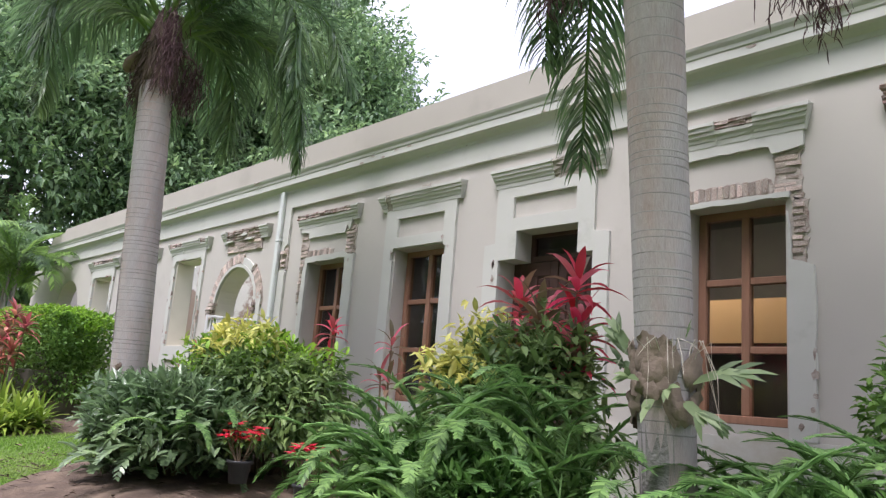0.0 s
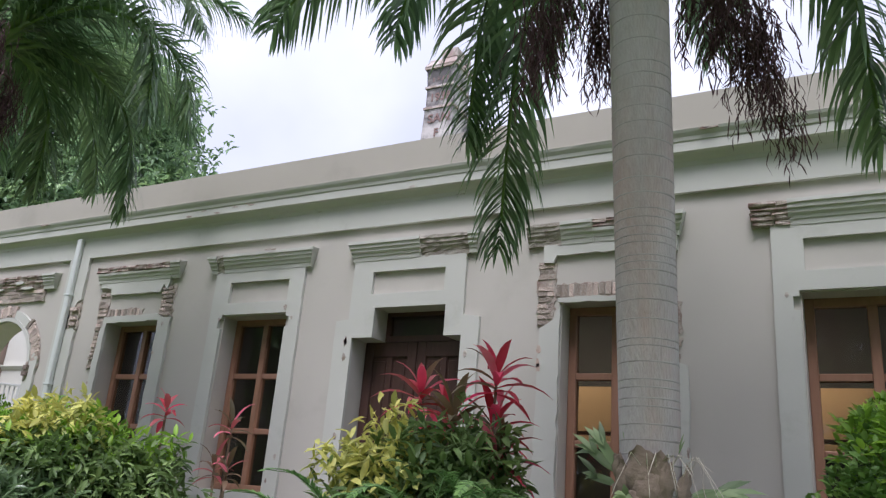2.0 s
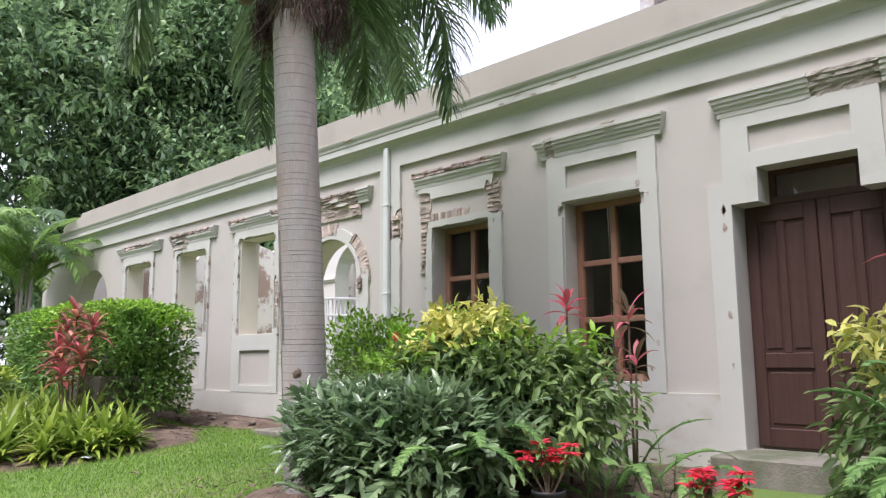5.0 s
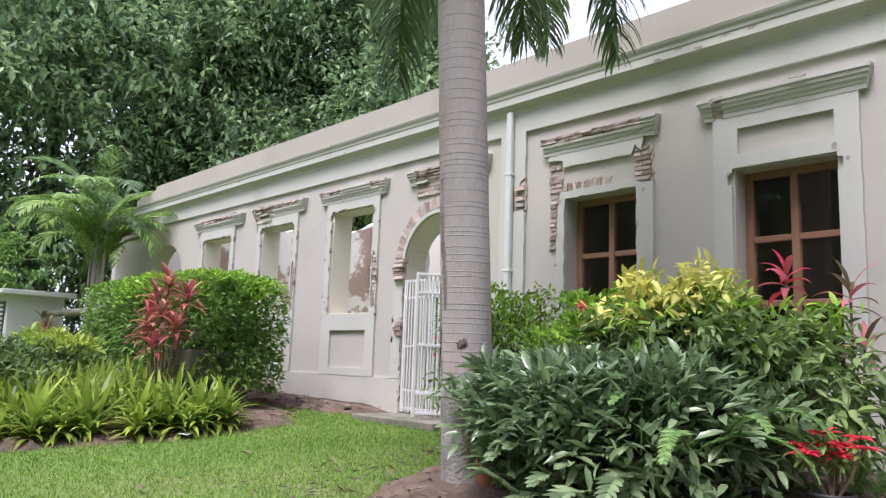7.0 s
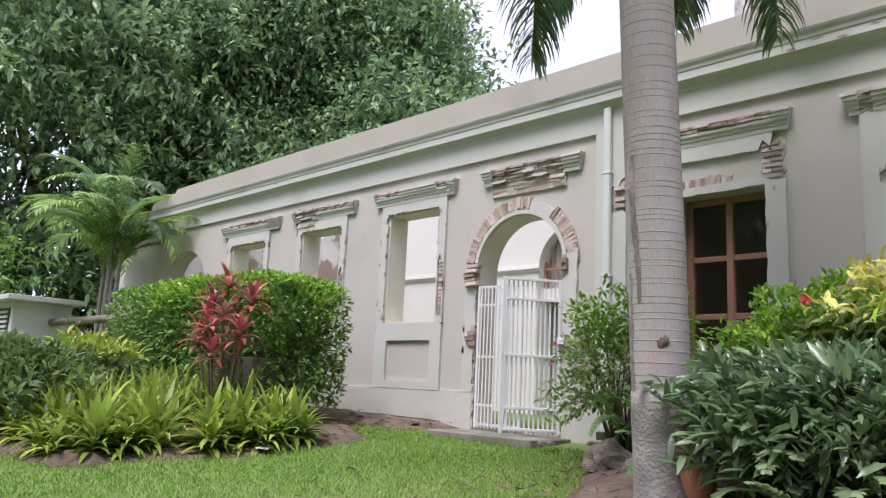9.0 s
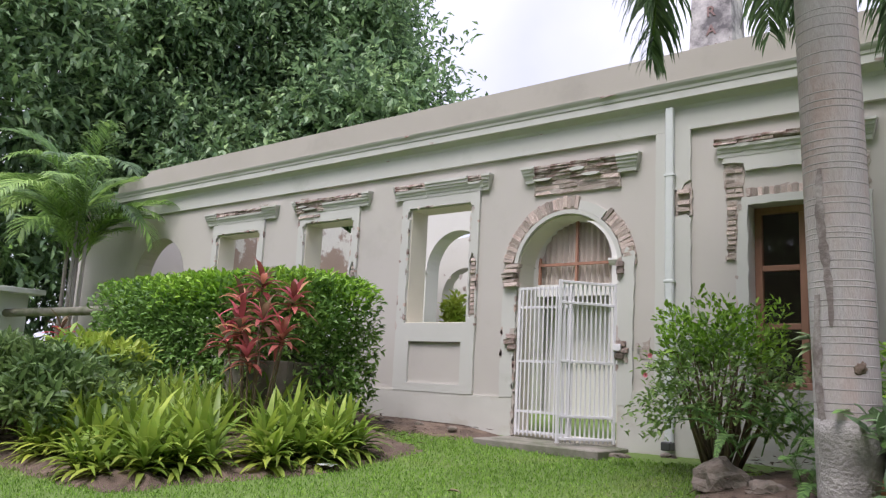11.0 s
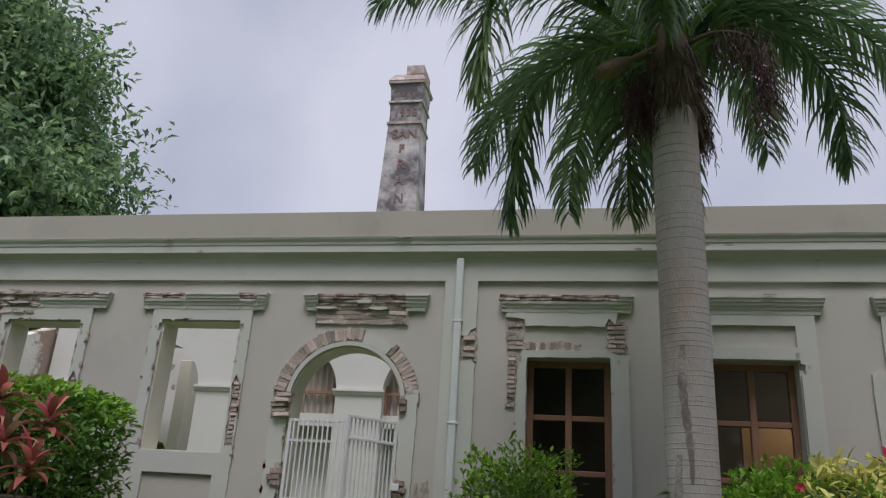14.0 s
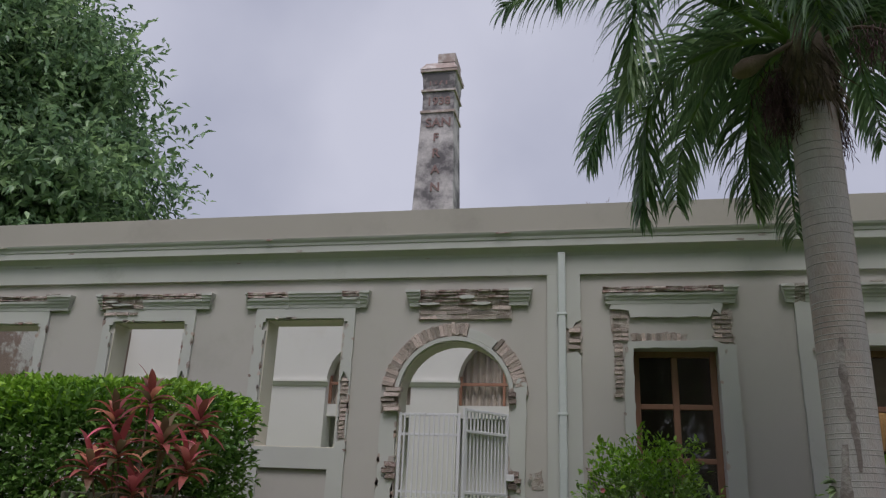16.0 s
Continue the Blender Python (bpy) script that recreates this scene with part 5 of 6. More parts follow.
# ---- chimney ----
def chimney():
    top = empty("chimney", (-6.45, 21.0, 0.8), "tall tapered stained masonry chimney with painted letters", "chimney")
    bm = bmesh.new()
    def frustum(b, w0, w1, z0, z1):
        v = [b.verts.new((sx * w, sy * w, z)) for w, z in ((w0, z0), (w1, z1)) for sx, sy in ((-1, -1), (1, -1), (1, 1), (-1, 1))]
        for i in range(4):
            b.faces.new((v[i], v[(i + 1) % 4], v[4 + (i + 1) % 4], v[4 + i]))
        b.faces.new(v[:4])
        b.faces.new(v[4:])
    frustum(bm, 1.30, 0.74, 0, 17.7)
    part("shaft", bm, CHIMNEY, top)
    for z, w, h in ((17.7, 0.80, 0.12), (18.8, 0.80, 0.10), (19.8, 0.86, 0.14)):
        bm = bmesh.new()
        frustum(bm, w, w, z, z + h)
        part("band", bm, CHIM_BRICK, top)
    bm = bmesh.new()
    frustum(bm, 0.72, 0.72, 17.82, 18.8)
    frustum(bm, 0.72, 0.78, 18.9, 19.8)
    part("head", bm, CHIMNEY, top)
    bm = bmesh.new()
    frustum(bm, 0.88, 0.66, 19.94, 20.35)
    block(bm, -0.1, 0.72, -0.7, 0.7, 20.35, 20.8)
    part("cap", bm, CHIM_BRICK, top, "broken brick cap")
    for text, z, x, s in (("1871", 19.15, -0.52, 0.50), ("1938", 18.12, -0.54, 0.56), ("SAN", 16.98, -0.52, 0.62), ("F", 16.25, -0.14, 0.55), ("R", 15.45, -0.16, 0.60), ("A", 14.65, -0.16, 0.58), ("N", 13.8, -0.16, 0.58)):
        cu = bpy.data.curves.new("letters", "FONT")
        cu.body, cu.size, cu.extrude, cu.offset = text, s, 0.01, 0.012
        tmp = bpy.data.objects.new("letters", cu)
        me = bpy.data.meshes.new_from_object(tmp)
        bpy.data.objects.remove(tmp)
        me.materials.append(LETTER)
        ob = new("lettering", me)
        ob.parent = top
        w = 1.30 - 0.56 * z / 17.7 if z < 17.7 else 0.72
        ob.location = (x, -w - 0.02, z)
        ob.rotation_euler = (radians(90), 0, 0)


chimney()


# ---- broken plaster and brick ----
BRICKS = []
for k in range(5):
    bm = one_block(-0.5, 0.5, -0.5, 0.5, -0.5, 0.5, bevel=0.07)
    rnd = random.Random(k)
    for v in bm.verts:
        v.co += Vector((rnd.uniform(-.05, .05), rnd.uniform(-.12, .12), rnd.uniform(-.07, .07)))
    me = bpy.data.meshes.new("brick")
    bmesh.ops.recalc_face_normals(bm, faces=bm.faces)
    bm.to_mesh(me)
    bm.free()
    me.materials.append(BRICK)
    BRICKS.append(me)
DARK_BRICKS = []
for me in BRICKS[:3]:
    dark = me.copy()
    dark.materials.clear()
    dark.materials.append(DARK_BRICK)
    DARK_BRICKS.append(dark)
rbk = random.Random(9)


def brick(x, y, z, sx, sy, sz, turn=0.0, parent=None):
    ob = new("brick", rbk.choice(BRICKS))
    ob.parent = parent or wall
    ob.location = (x, y + rbk.uniform(-0.008, 0.008), z)
    ob.scale = (sx, sy, sz)
    ob.rotation_euler = (rbk.uniform(-0.05, 0.05), turn + rbk.uniform(-0.05, 0.05), rbk.uniform(-0.03, 0.03))
    return ob


def patch(outline, seed, y=-0.010, name="plaster_scar"):
    """Bare mortar where the plaster has come off."""
    return structure(name, slab([jag(outline, 0.022, 0.045, seed)], y, -0.0005), MORTAR, "patch of bare lime mortar where plaster fell off", "wall scar")


def courses(x0, x1, z0, z1, seed, y=-0.007, length=0.20, high=0.056):
    """Brick courses laid flat inside a narrow upright scar."""
    patch(rect(x0, x1, z0, z1), seed)
    z, k = z0 + 0.01, 0
    while z + high * 0.8 < z1:
        a, b = x0 + rbk.uniform(0.0, 0.02), x1 - rbk.uniform(0.0, 0.03)
        x = a - (0.5 * length if k % 2 else 0)
        while x < b - 0.02:
            s, e = max(x, a), min(x + length - 0.012, b)
            if e - s > 0.035 and rbk.random() > 0.07:
                brick((s + e) / 2, y, z + high / 2, e - s, 0.03, high - 0.014)
            x += length
        z += high
        k += 1


def soldiers(x0, x1, z0, z1, seed, y=-0.007, wide=0.060):
    """Bricks standing on end over an opening."""
    patch(rect(x0, x1, z0, z1), seed)
    x = x0 + 0.012
    while x + wide < x1:
        if rbk.random() > 0.08:
            brick(x + wide / 2, y, (z0 + z1) / 2, wide - 0.014, 0.03, (z1 - z0) * rbk.uniform(0.85, 0.98))
        x += wide


# first glazed window
courses(0.615, 0.83, 3.62, 4.03, 101)
courses(0.625, 0.745, 2.92, 3.62, 102)
courses(1.82, 2.06, 3.60, 4.02, 103)
soldiers(0.83, 1.50, 3.625, 3.73, 104)
# third glazed window
courses(7.06, 7.235, 3.30, 3.93, 105, -0.003)
soldiers(7.24, 8.12, 3.58, 3.715, 106, -0.003)
courses(8.13, 8.37, 3.50, 3.94, 107, -0.003)
courses(8.28, 8.41, 2.96, 3.50, 108, -0.003)
# roofless windows: bricks in the bitten jambs
for i, (x0, x1, z0, z1) in enumerate(SILLS):
    courses(x1 + 0.035, x1 + 0.145, 2.36, 3.15, 110 + i)
courses(-6.55, -6.0, 4.00, 4.10, 115, -0.045)
# over the arch: a flat scar, a ring of bricks, and broken lumps at the springing
structure("plaster_scar", slab([jag(rect(-1.88, -0.65, 3.925, 4.105), 0.007, 0.05, 120)], -0.03, -0.0005), MORTAR, "flat bare masonry panel over the arch", "wall scar")
for z in (3.955, 4.015, 4.075):
    x = -1.87
    while x < -0.72:
        w = min(rbk.uniform(0.2, 0.42), -0.66 - x)
        brick(x + w / 2, -0.022, z, w - 0.012, 0.03, 0.052)
        x += w
for a in range(50):
    ang = 3 + a * 3.55
    if ang < 52 or 80 < ang < 172:
        r = 0.870 + rbk.uniform(-0.012, 0.012)
        brick(-1.38 + r * math.cos(radians(ang)), -0.018, 2.92 + r * math.sin(radians(ang)), 0.165 * rbk.uniform(0.88, 1.04), 0.03, 0.051, -radians(ang))
structure("plaster_scar", ring(-1.38, 2.92, 0.777, 0.955, 3, 51, -0.010, -0.0005, 10), MORTAR, "bare mortar bed of the brick ring", "wall scar")
structure("plaster_scar", ring(-1.38, 2.92, 0.777, 0.955, 79, 172, -0.010, -0.0005, 16), MORTAR, "bare mortar bed of the brick ring", "wall scar")
for k, (x, z) in enumerate(((-2.17, 2.93), (-2.15, 3.0), (-2.22, 2.87), (-2.20, 2.80), (-2.16, 2.75))):
    brick(x, -0.05, z, 0.2, 0.10, 0.055)
for k, (x, z, w) in enumerate(((-2.15, 2.07, 0.14), (-2.17, 2.00, 0.17), (-2.14, 1.93, 0.12), (-0.60, 2.00, 0.12), (-0.58, 1.92, 0.14), (-0.62, 1.85, 0.10), (-0.63, 2.95, 0.10), (-0.62, 2.86, 0.09))):
    brick(x, -0.055, z, w, 0.05, 0.06).data = DARK_BRICKS[k % 3]
patch([(-2.30, 2.70), (-2.11, 2.72), (-2.10, 3.02), (-2.24, 3.0)], 121, -0.035)
patch([(-2.22, 1.90), (-2.10, 1.86), (-2.10, 2.18), (-2.17, 2.15)], 122, -0.05)
patch([(-0.66, 1.85), (-0.52, 1.78), (-0.55, 1.98), (-0.64, 2.08)], 123, -0.05)
patch([(-0.665, 2.75), (-0.60, 2.76), (-0.60, 3.05), (-0.66, 3.02)], 124, -0.05)
patch([(-2.125, 0.82), (-2.095, 0.82), (-2.095, 1.9), (-2.115, 1.9)], 125, -0.04)
# scar beside the downpipe
patch([(0.05, 3.45), (0.24, 3.50), (0.24, 3.88), (0.14, 3.84), (0.05, 3.78)], 126, -0.03)
for z in (3.55, 3.63, 3.76):
    brick(0.15, -0.035, z, 0.14, 0.06, 0.055)
courses(0.27, 0.40, 1.86, 2.10, 127)
patch([(-0.40, 1.84), (-0.25, 1.84), (-0.25, 2.06), (-0.34, 2.02)], 128, -0.006)
# small knocks on the jambs and wall
rk = random.Random(44)
for x, z in ((2.93, 3.52), (4.06, 3.50), (4.02, 1.70), (4.10, 1.95), (4.86, 2.2), (6.33, 3.05), (8.35, 1.62), (8.44, 1.75), (9.27, 3.5), (-2.86, 3.85), (-4.11, 3.85), (-4.1, 2.33), (-4.12, 2.45), (-5.21, 3.75), (-6.45, 3.7), (-0.40, 1.98), (3.95, 3.62), (0.78, 3.52), (1.95, 3.5), (7.25, 3.47), (8.30, 3.5)):
    s = rk.uniform(0.014, 0.03)
    pts = [(x + s * rk.uniform(0.6, 1.2) * math.cos(a * 0.9), z + s * 1.5 * rk.uniform(0.6, 1.2) * math.sin(a * 0.9)) for a in range(7)]
    structure("plaster_scar", slab([pts], -0.044, -0.03), MORTAR, "small knock in the plaster edge", "wall scar")
for x in (3.0, 2.2, 2.45, 2.7, 3.25, -3.6, 5.6, 8.0, -7.2):
    z = rk.choice((4.935, 4.885))
    y = -0.158
    pts = [(x + 0.06 * rk.uniform(0.5, 1.2) * math.cos(a * 0.9), z + 0.018 * rk.uniform(0.6, 1.2) * math.sin(a * 0.9)) for a in range(7)]
    structure("plaster_scar", slab([pts], y, y + 0.02), MORTAR, "dark chip in the cornice edge", "wall scar")


def chipped_edge(x, z0, z1, seed, count=6, y=-0.0425, flat=False):
    """Broken plaster along one edge of a surround: uneven chips that show the brick-red core."""
    rnd = random.Random(seed)
    for _ in range(count):
        f = rnd.random()
        w, h = rnd.uniform(0.010, 0.030), rnd.uniform(0.02, 0.075)
        if flat:
            cx, cz, w, h = z0 + (z1 - z0) * f, x, h, w
        else:
            cx, cz = x, z0 + (z1 - z0) * f
        pts = [(cx + w * rnd.uniform(0.5, 1.2) * math.cos(a * 0.7), cz + h * rnd.uniform(0.5, 1.2) * math.sin(a * 0.7)) for a in range(9)]
        structure("plaster_scar", slab([pts], y, y + 0.03), rnd.choice((MORTAR, DARK_BRICK, RUBBLE)), "broken plaster edge of a surround", "wall scar")


for i, (x0, x1, z0, z1) in enumerate(SILLS):
    chipped_edge(x0 - 0.02, 2.3, 3.9, 400 + i, 8)
    chipped_edge(x1 + 0.02, 3.2, 3.9, 410 + i, 4)
    chipped_edge(x1 + 0.155, 2.2, 3.9, 420 + i, 6)
    chipped_edge(x0 - 0.155, 2.0, 4.0, 430 + i, 6)
    chipped_edge(z1 + 0.015, x0, x1, 440 + i, 4, flat=True)
chipped_edge(0.74, 1.7, 2.9, 450, 7)
chipped_edge(1.87, 1.6, 3.5, 451, 4)
chipped_edge(-2.31, 1.4, 2.7, 452, 4)
chipped_edge(-2.11, 1.4, 2.7, 453, 7)
chipped_edge(-0.66, 1.4, 2.9, 454, 6)
chipped_edge(4.86, 1.2, 3.4, 455, 5)
chipped_edge(7.10, 2.4, 3.3, 456, 3)
chipped_edge(8.46, 1.5, 2.2, 457, 3)

# torn paint and grey streaks under the hoods and cornice
rs = random.Random(77)
for _ in range(26):
    x = rs.uniform(-9.0, 10.5)
    w, h = rs.uniform(0.03, 0.10), rs.uniform(0.006, 0.016)
    z = rs.choice((4.318, 4.77, 5.045))
    y = {4.318: -0.16, 4.77: -0.052, 5.045: -0.211}[z]
    pts = [(x + w * rs.uniform(0.6, 1.2) * math.cos(a * 0.7), z + h * rs.uniform(0.5, 1.3) * math.sin(a * 0.7)) for a in range(9)]
    if z == 4.318 and not any(a < x < b for a, b in ((-9.1, -7.2), (-6.6, -4.9), (-4.3, -2.6), (2.7, 4.2), (4.9, 5.7), (7.2, 7.7), (8.0, 8.4), (9.3, 10.6))):
        continue
    structure("plaster_scar", slab([pts], y, y + 0.02), rs.choice((MORTAR, DARK_BRICK)), "dark chip in a moulded edge", "wall scar")

# dark knot on the second palm, jars on the rail inside
for k, (x, z) in enumerate(((7.75, 2.651), (7.98, 2.651))):
    jb = bmesh.new()
    tube(jb, [(x, 3.32, z), (x, 3.32, z + 0.10), (x, 3.32, z + 0.17), (x, 3.32, z + 0.28)], [0.05, 0.075, 0.05, 0.018], 12)
    tagged(part("jar", jb, POT, smooth=True), "dark pointed jar standing on the rail inside", "jar", "jars inside the room")


# ---- downpipe ----
def downpipe():
    top = empty("downpipe", (0.0, -0.075, 0.85), "square painted metal downpipe on the wall", "downpipe")
    part("pipe", one_block(-0.048, 0.048, -0.04, 0.028, 0.05, 3.94, bevel=0.012), PIPE, top)
    for z in (0.55, 1.85, 3.1):
        part("bracket", one_block(-0.062, 0.062, -0.045, 0.03, z, z + 0.03, bevel=0.004), PIPE, top)
    part("shoe", one_block(-0.055, 0.055, -0.12, 0.028, -0.02, 0.075, bevel=0.012), DARK_METAL, top, "dark outlet shoe")


downpipe()


# ---- white gate ----
def gate_leaf(hinge, end, name="gate"):
    a, b = Vector((hinge[0], hinge[1], 0)), Vector((end[0], end[1], 0))
    width = (b - a).length
    top = empty(name, (hinge[0], hinge[1], 0.825), "white steel bar gate leaf standing ajar in the arch", "gate", "leaves of the white gate")
    top.rotation_euler = (0, 0, math.atan2(b.y - a.y, b.x - a.x))
    for x in (0.0, width):
        part("frame_upright", one_block(x - 0.02, x + 0.02, -0.016, 0.016, 0.0, 1.885, bevel=0.004), WHITE_METAL, top)
    for z in (0.05, 0.30, 0.93, 1.62, 1.865):
        part("frame_rail", one_block(0.021, width - 0.021, -0.014, 0.014, z - 0.016, z + 0.016, bevel=0.003), WHITE_METAL, top)
    n = 12
    for i in range(1, n):
        x = width * i / n
        bar = part("bar", one_block(x - 0.010, x + 0.010, -0.03, -0.0145, 0.0, 1.885, bevel=0.003), WHITE_METAL, top)
    return top


gate_leaf((-2.05, -0.02), (-1.29, -0.04))
gate_leaf((-0.69, -0.04), (-1.12, -0.60))
part("gate_latch", one_block(-0.05, 0.05, -0.05, 0.0, -0.04, 0.04, bevel=0.006), WHITE_METAL, None)
bpy.data.objects["gate_latch"].location = (-0.64, -0.05, 1.95)
tagged(bpy.data.objects["gate_latch"], "white steel latch plate fixed to the arch jamb", "latch")


# ---- pots with poinsettias ----
def poinsettia(x, y, seed, z=None):
    z = gz(x, y) + 0.03 if z is None else z
    top = empty("potted_poinsettia", (x, y, z), "red poinsettia in a black plastic pot", "potted plant", "potted poinsettias")
    bm = bmesh.new()
    rings = [(0.075, 0.0), (0.10, 0.16), (0.112, 0.162), (0.112, 0.185), (0.100, 0.185), (0.092, 0.165)]
    last = None
    for r, h in rings:
        now = [bm.verts.new((r * math.cos(k * math.pi / 10), r * math.sin(k * math.pi / 10), h)) for k in range(20)]
        if last:
            for k in range(20):
                bm.faces.new((last[k], last[(k + 1) % 20], now[(k + 1) % 20], now[k]))
        else:
            bm.faces.new(now)
        last = now
    part("pot", bm, POT, top, smooth=True)
    bm = bmesh.new()
    bm.faces.new([bm.verts.new((0.09 * math.cos(k * math.pi / 10), 0.09 * math.sin(k * math.pi / 10), 0.16)) for k in range(20)])
    part("soil", bm, SOIL, top)
    rnd = random.Random(seed)
    rng = np.random.default_rng(seed)
    st = bmesh.new()
    reds, greens = [], []
    for i in range(9):
        a, r = rnd.uniform(0, 6.28), rnd.uniform(0.03, 0.17)
        end = Vector((r * math.cos(a), r * math.sin(a), rnd.uniform(0.36, 0.48)))
        tube(st, [(end.x * 0.15, end.y * 0.15, 0.15), (end.x * 0.6, end.y * 0.6, 0.27), end], [0.007, 0.006, 0.004], 5)
        for store, n, ln, lift in ((reds, 11, 0.085, 0.25), (greens, 4, 0.085, -0.45)):
            az = rng.uniform(0, 6.28) + np.arange(n) * 6.28 / n
            w = np.stack([np.cos(az), np.sin(az), np.full(n, lift) + rng.normal(0, 0.2, n)], 1)
            store.append(leaves(np.tile(np.array(end) + [0, 0, -0.03 if lift < 0 else 0], (n, 1)), w, np.tile([0, 0, 1.0], (n, 1)), ln * rng.uniform(0.8, 1.2, n), ln * 0.42))
    part("branch_frame", st, STEM, top)
    tri_object("bract_crown", *joined(reds), FLOWER, top)
    tri_object("leaf_tuft", *joined(greens), HEDGE_LEAF, top)
    return top


poinsettia(4.94, -3.02, 1, 0.79)
poinsettia(6.07, -3.08, 2, 0.74)


def blossom(x, y, z, seed, size=0.05, mat=None, label="single red hibiscus flower on the shrub"):
    rng = np.random.default_rng(seed)
    n = 6
    az = np.arange(n) * 6.283 / n
    w = np.stack([np.cos(az), -0.5 + 0 * az, np.sin(az)], 1)
    tagged(tri_object("hibiscus_flower", *leaves(np.tile([x, y, z], (n, 1)), w, np.tile([0, -1.0, 0], (n, 1)), size, size * 0.9, 0.1, 0.05), mat or FLOWER), label, "flower", "hibiscus flowers")


blossom(3.17, -2.72, 1.99, 1)
blossom(0.45, -1.66, 1.80, 2, 0.03, ROSE_LEAF, "small pink flower on the loose shrub")
blossom(0.38, -1.60, 1.62, 3, 0.03, ROSE_LEAF, "small pink flower on the loose shrub")


# ---- staghorn fern on the first palm ----
def staghorn():
    top = empty("staghorn_fern", (8.85, -2.89, 1.78), "staghorn fern with brown shields clinging to the palm trunk", "fern")
    rnd = random.Random(8)
    # overlapping papery shields wrap the trunk
    for i in range(34):
        az = rnd.uniform(0, 6.283)
        zc = rnd.uniform(-0.17, 0.15)
        w, h = rnd.uniform(0.05, 0.11), rnd.uniform(0.05, 0.11)
        tilt, flare, bulge = rnd.uniform(-0.6, 0.6), rnd.uniform(0.0, 0.03), rnd.uniform(0.008, 0.03)
        bm = bmesh.new()
        rows = []
        for j in range(7):
            v = j / 6 * 2 - 1
            row = []
            for k in range(8):
                u = k / 7 * 2 - 1
                edge = max(abs(u), abs(v))
                r = 0.158 + bulge * (1 - edge ** 2) + flare * max(0.0, v) ** 2 + rnd.uniform(-0.007, 0.007)
                a = az + (u + tilt * v) * w / 0.19 * (1 - 0.3 * abs(v))
                row.append(bm.verts.new((r * math.cos(a), r * math.sin(a), zc + v * h * (1 - 0.35 * u * u) - tilt * u * 0.04 + rnd.uniform(-0.012, 0.012))))
            rows.append(row)
        for p, q in zip(rows, rows[1:]):
            for k in range(7):
                bm.faces.new((p[k], p[k + 1], q[k + 1], q[k]))
        part("shield_frond", bm, SHIELD, top, smooth=True)
    # forked grey-green fronds to both sides
    for az, z0, lift, ln in ((3.3, 0.10, 0.75, 0.34), (3.0, 0.04, 0.35, 0.30), (3.7, 0.12, 1.0, 0.30), (-0.2, -0.02, 0.35, 0.38), (0.15, 0.02, 0.15, 0.40), (-0.5, -0.10, -0.4, 0.30), (0.4, -0.14, -0.6, 0.26), (4.5, -0.02, 0.2, 0.22), (4.9, -0.10, -0.5, 0.20), (5.3, -0.06, 0.1, 0.2), (1.6, 0.0, 0.3, 0.3)):
        ln *= 0.78
        base = np.array([0.165 * math.cos(az), 0.165 * math.sin(az), z0])
        d = np.array([math.cos(az) * math.cos(lift), math.sin(az) * math.cos(lift), math.sin(lift)])
        mid = base + d * ln * 0.5
        gr = [leaves(base[None], d[None], np.array([[0.2, -0.8, 0.6]]), ln * 0.85, 0.06)]
        for s in (rnd.uniform(-0.8, -0.5), rnd.uniform(-0.3, 0.0), rnd.uniform(0.1, 0.4), rnd.uniform(0.5, 0.9)):
            e = np.array([math.cos(az + s * 0.5) * math.cos(lift + s * 0.7), math.sin(az + s * 0.5) * math.cos(lift + s * 0.7), math.sin(lift + s * 0.7)])
            gr.append(leaves(mid[None], e[None], np.array([[0.2, -0.8, 0.6]]), ln * rnd.uniform(0.3, 0.65), 0.034, 0.1, 0.45))
        tri_object("antler_frond", *joined(gr), ANTLER, top, "grey-green forked frond")
    for i in range(12):
        az = rnd.uniform(-1.9, 0.8)
        bend, out, end = rnd.uniform(-0.5, 0.6), rnd.uniform(0.26, 0.46), rnd.uniform(-0.22, 0.12)
        bm = bmesh.new()
        tube(bm, [(0.17 * math.cos(az), 0.17 * math.sin(az), 0.12 + rnd.uniform(-0.04, 0.06)), (0.24 * math.cos(az + bend * 0.3), 0.24 * math.sin(az + bend * 0.3), 0.19), (out * 0.85 * math.cos(az + bend * 0.7), out * 0.85 * math.sin(az + bend * 0.7), 0.5 * end + 0.10), (out * math.cos(az + bend), out * math.sin(az + bend), end)], [0.0024, 0.002, 0.0018, 0.001], 4)
        part("dry_stalk", bm, DRY_STALK, top, "pale dry stalk")
    for i in range(14):
        az = rnd.uniform(4.2, 6.0)
        p = np.array([[0.155 * math.cos(az), 0.155 * math.sin(az), rnd.uniform(0.18, 0.34)]])
        w = np.array([[0.3 * math.cos(az) + rnd.uniform(-.2, .2), 0.3 * math.sin(az), 1.0]])
        tri_object("sprout", *leaves(p, w, np.array([[0, -1.0, 0.2]]), 0.08, 0.009), ANTLER, top, "small upright green sprout")


staghorn()


epi = empty("epiphyte_fern", (2.19, -3.10, 1.86), "small green fern rooted on the palm trunk", "fern")
re8 = np.random.default_rng(8)
for k in range(9):
    w = np.array([[-0.7 + re8.normal(0, 0.35), -0.5 + re8.normal(0, 0.3), re8.uniform(-0.5, 0.9)]])
    tri_object("frond", *leaves(np.array([[0.0, 0.0, re8.uniform(-0.05, 0.05)]]), w, np.array([[0, -0.5, 0.8]]), re8.uniform(0.10, 0.18), 0.035), ANTLER, epi)


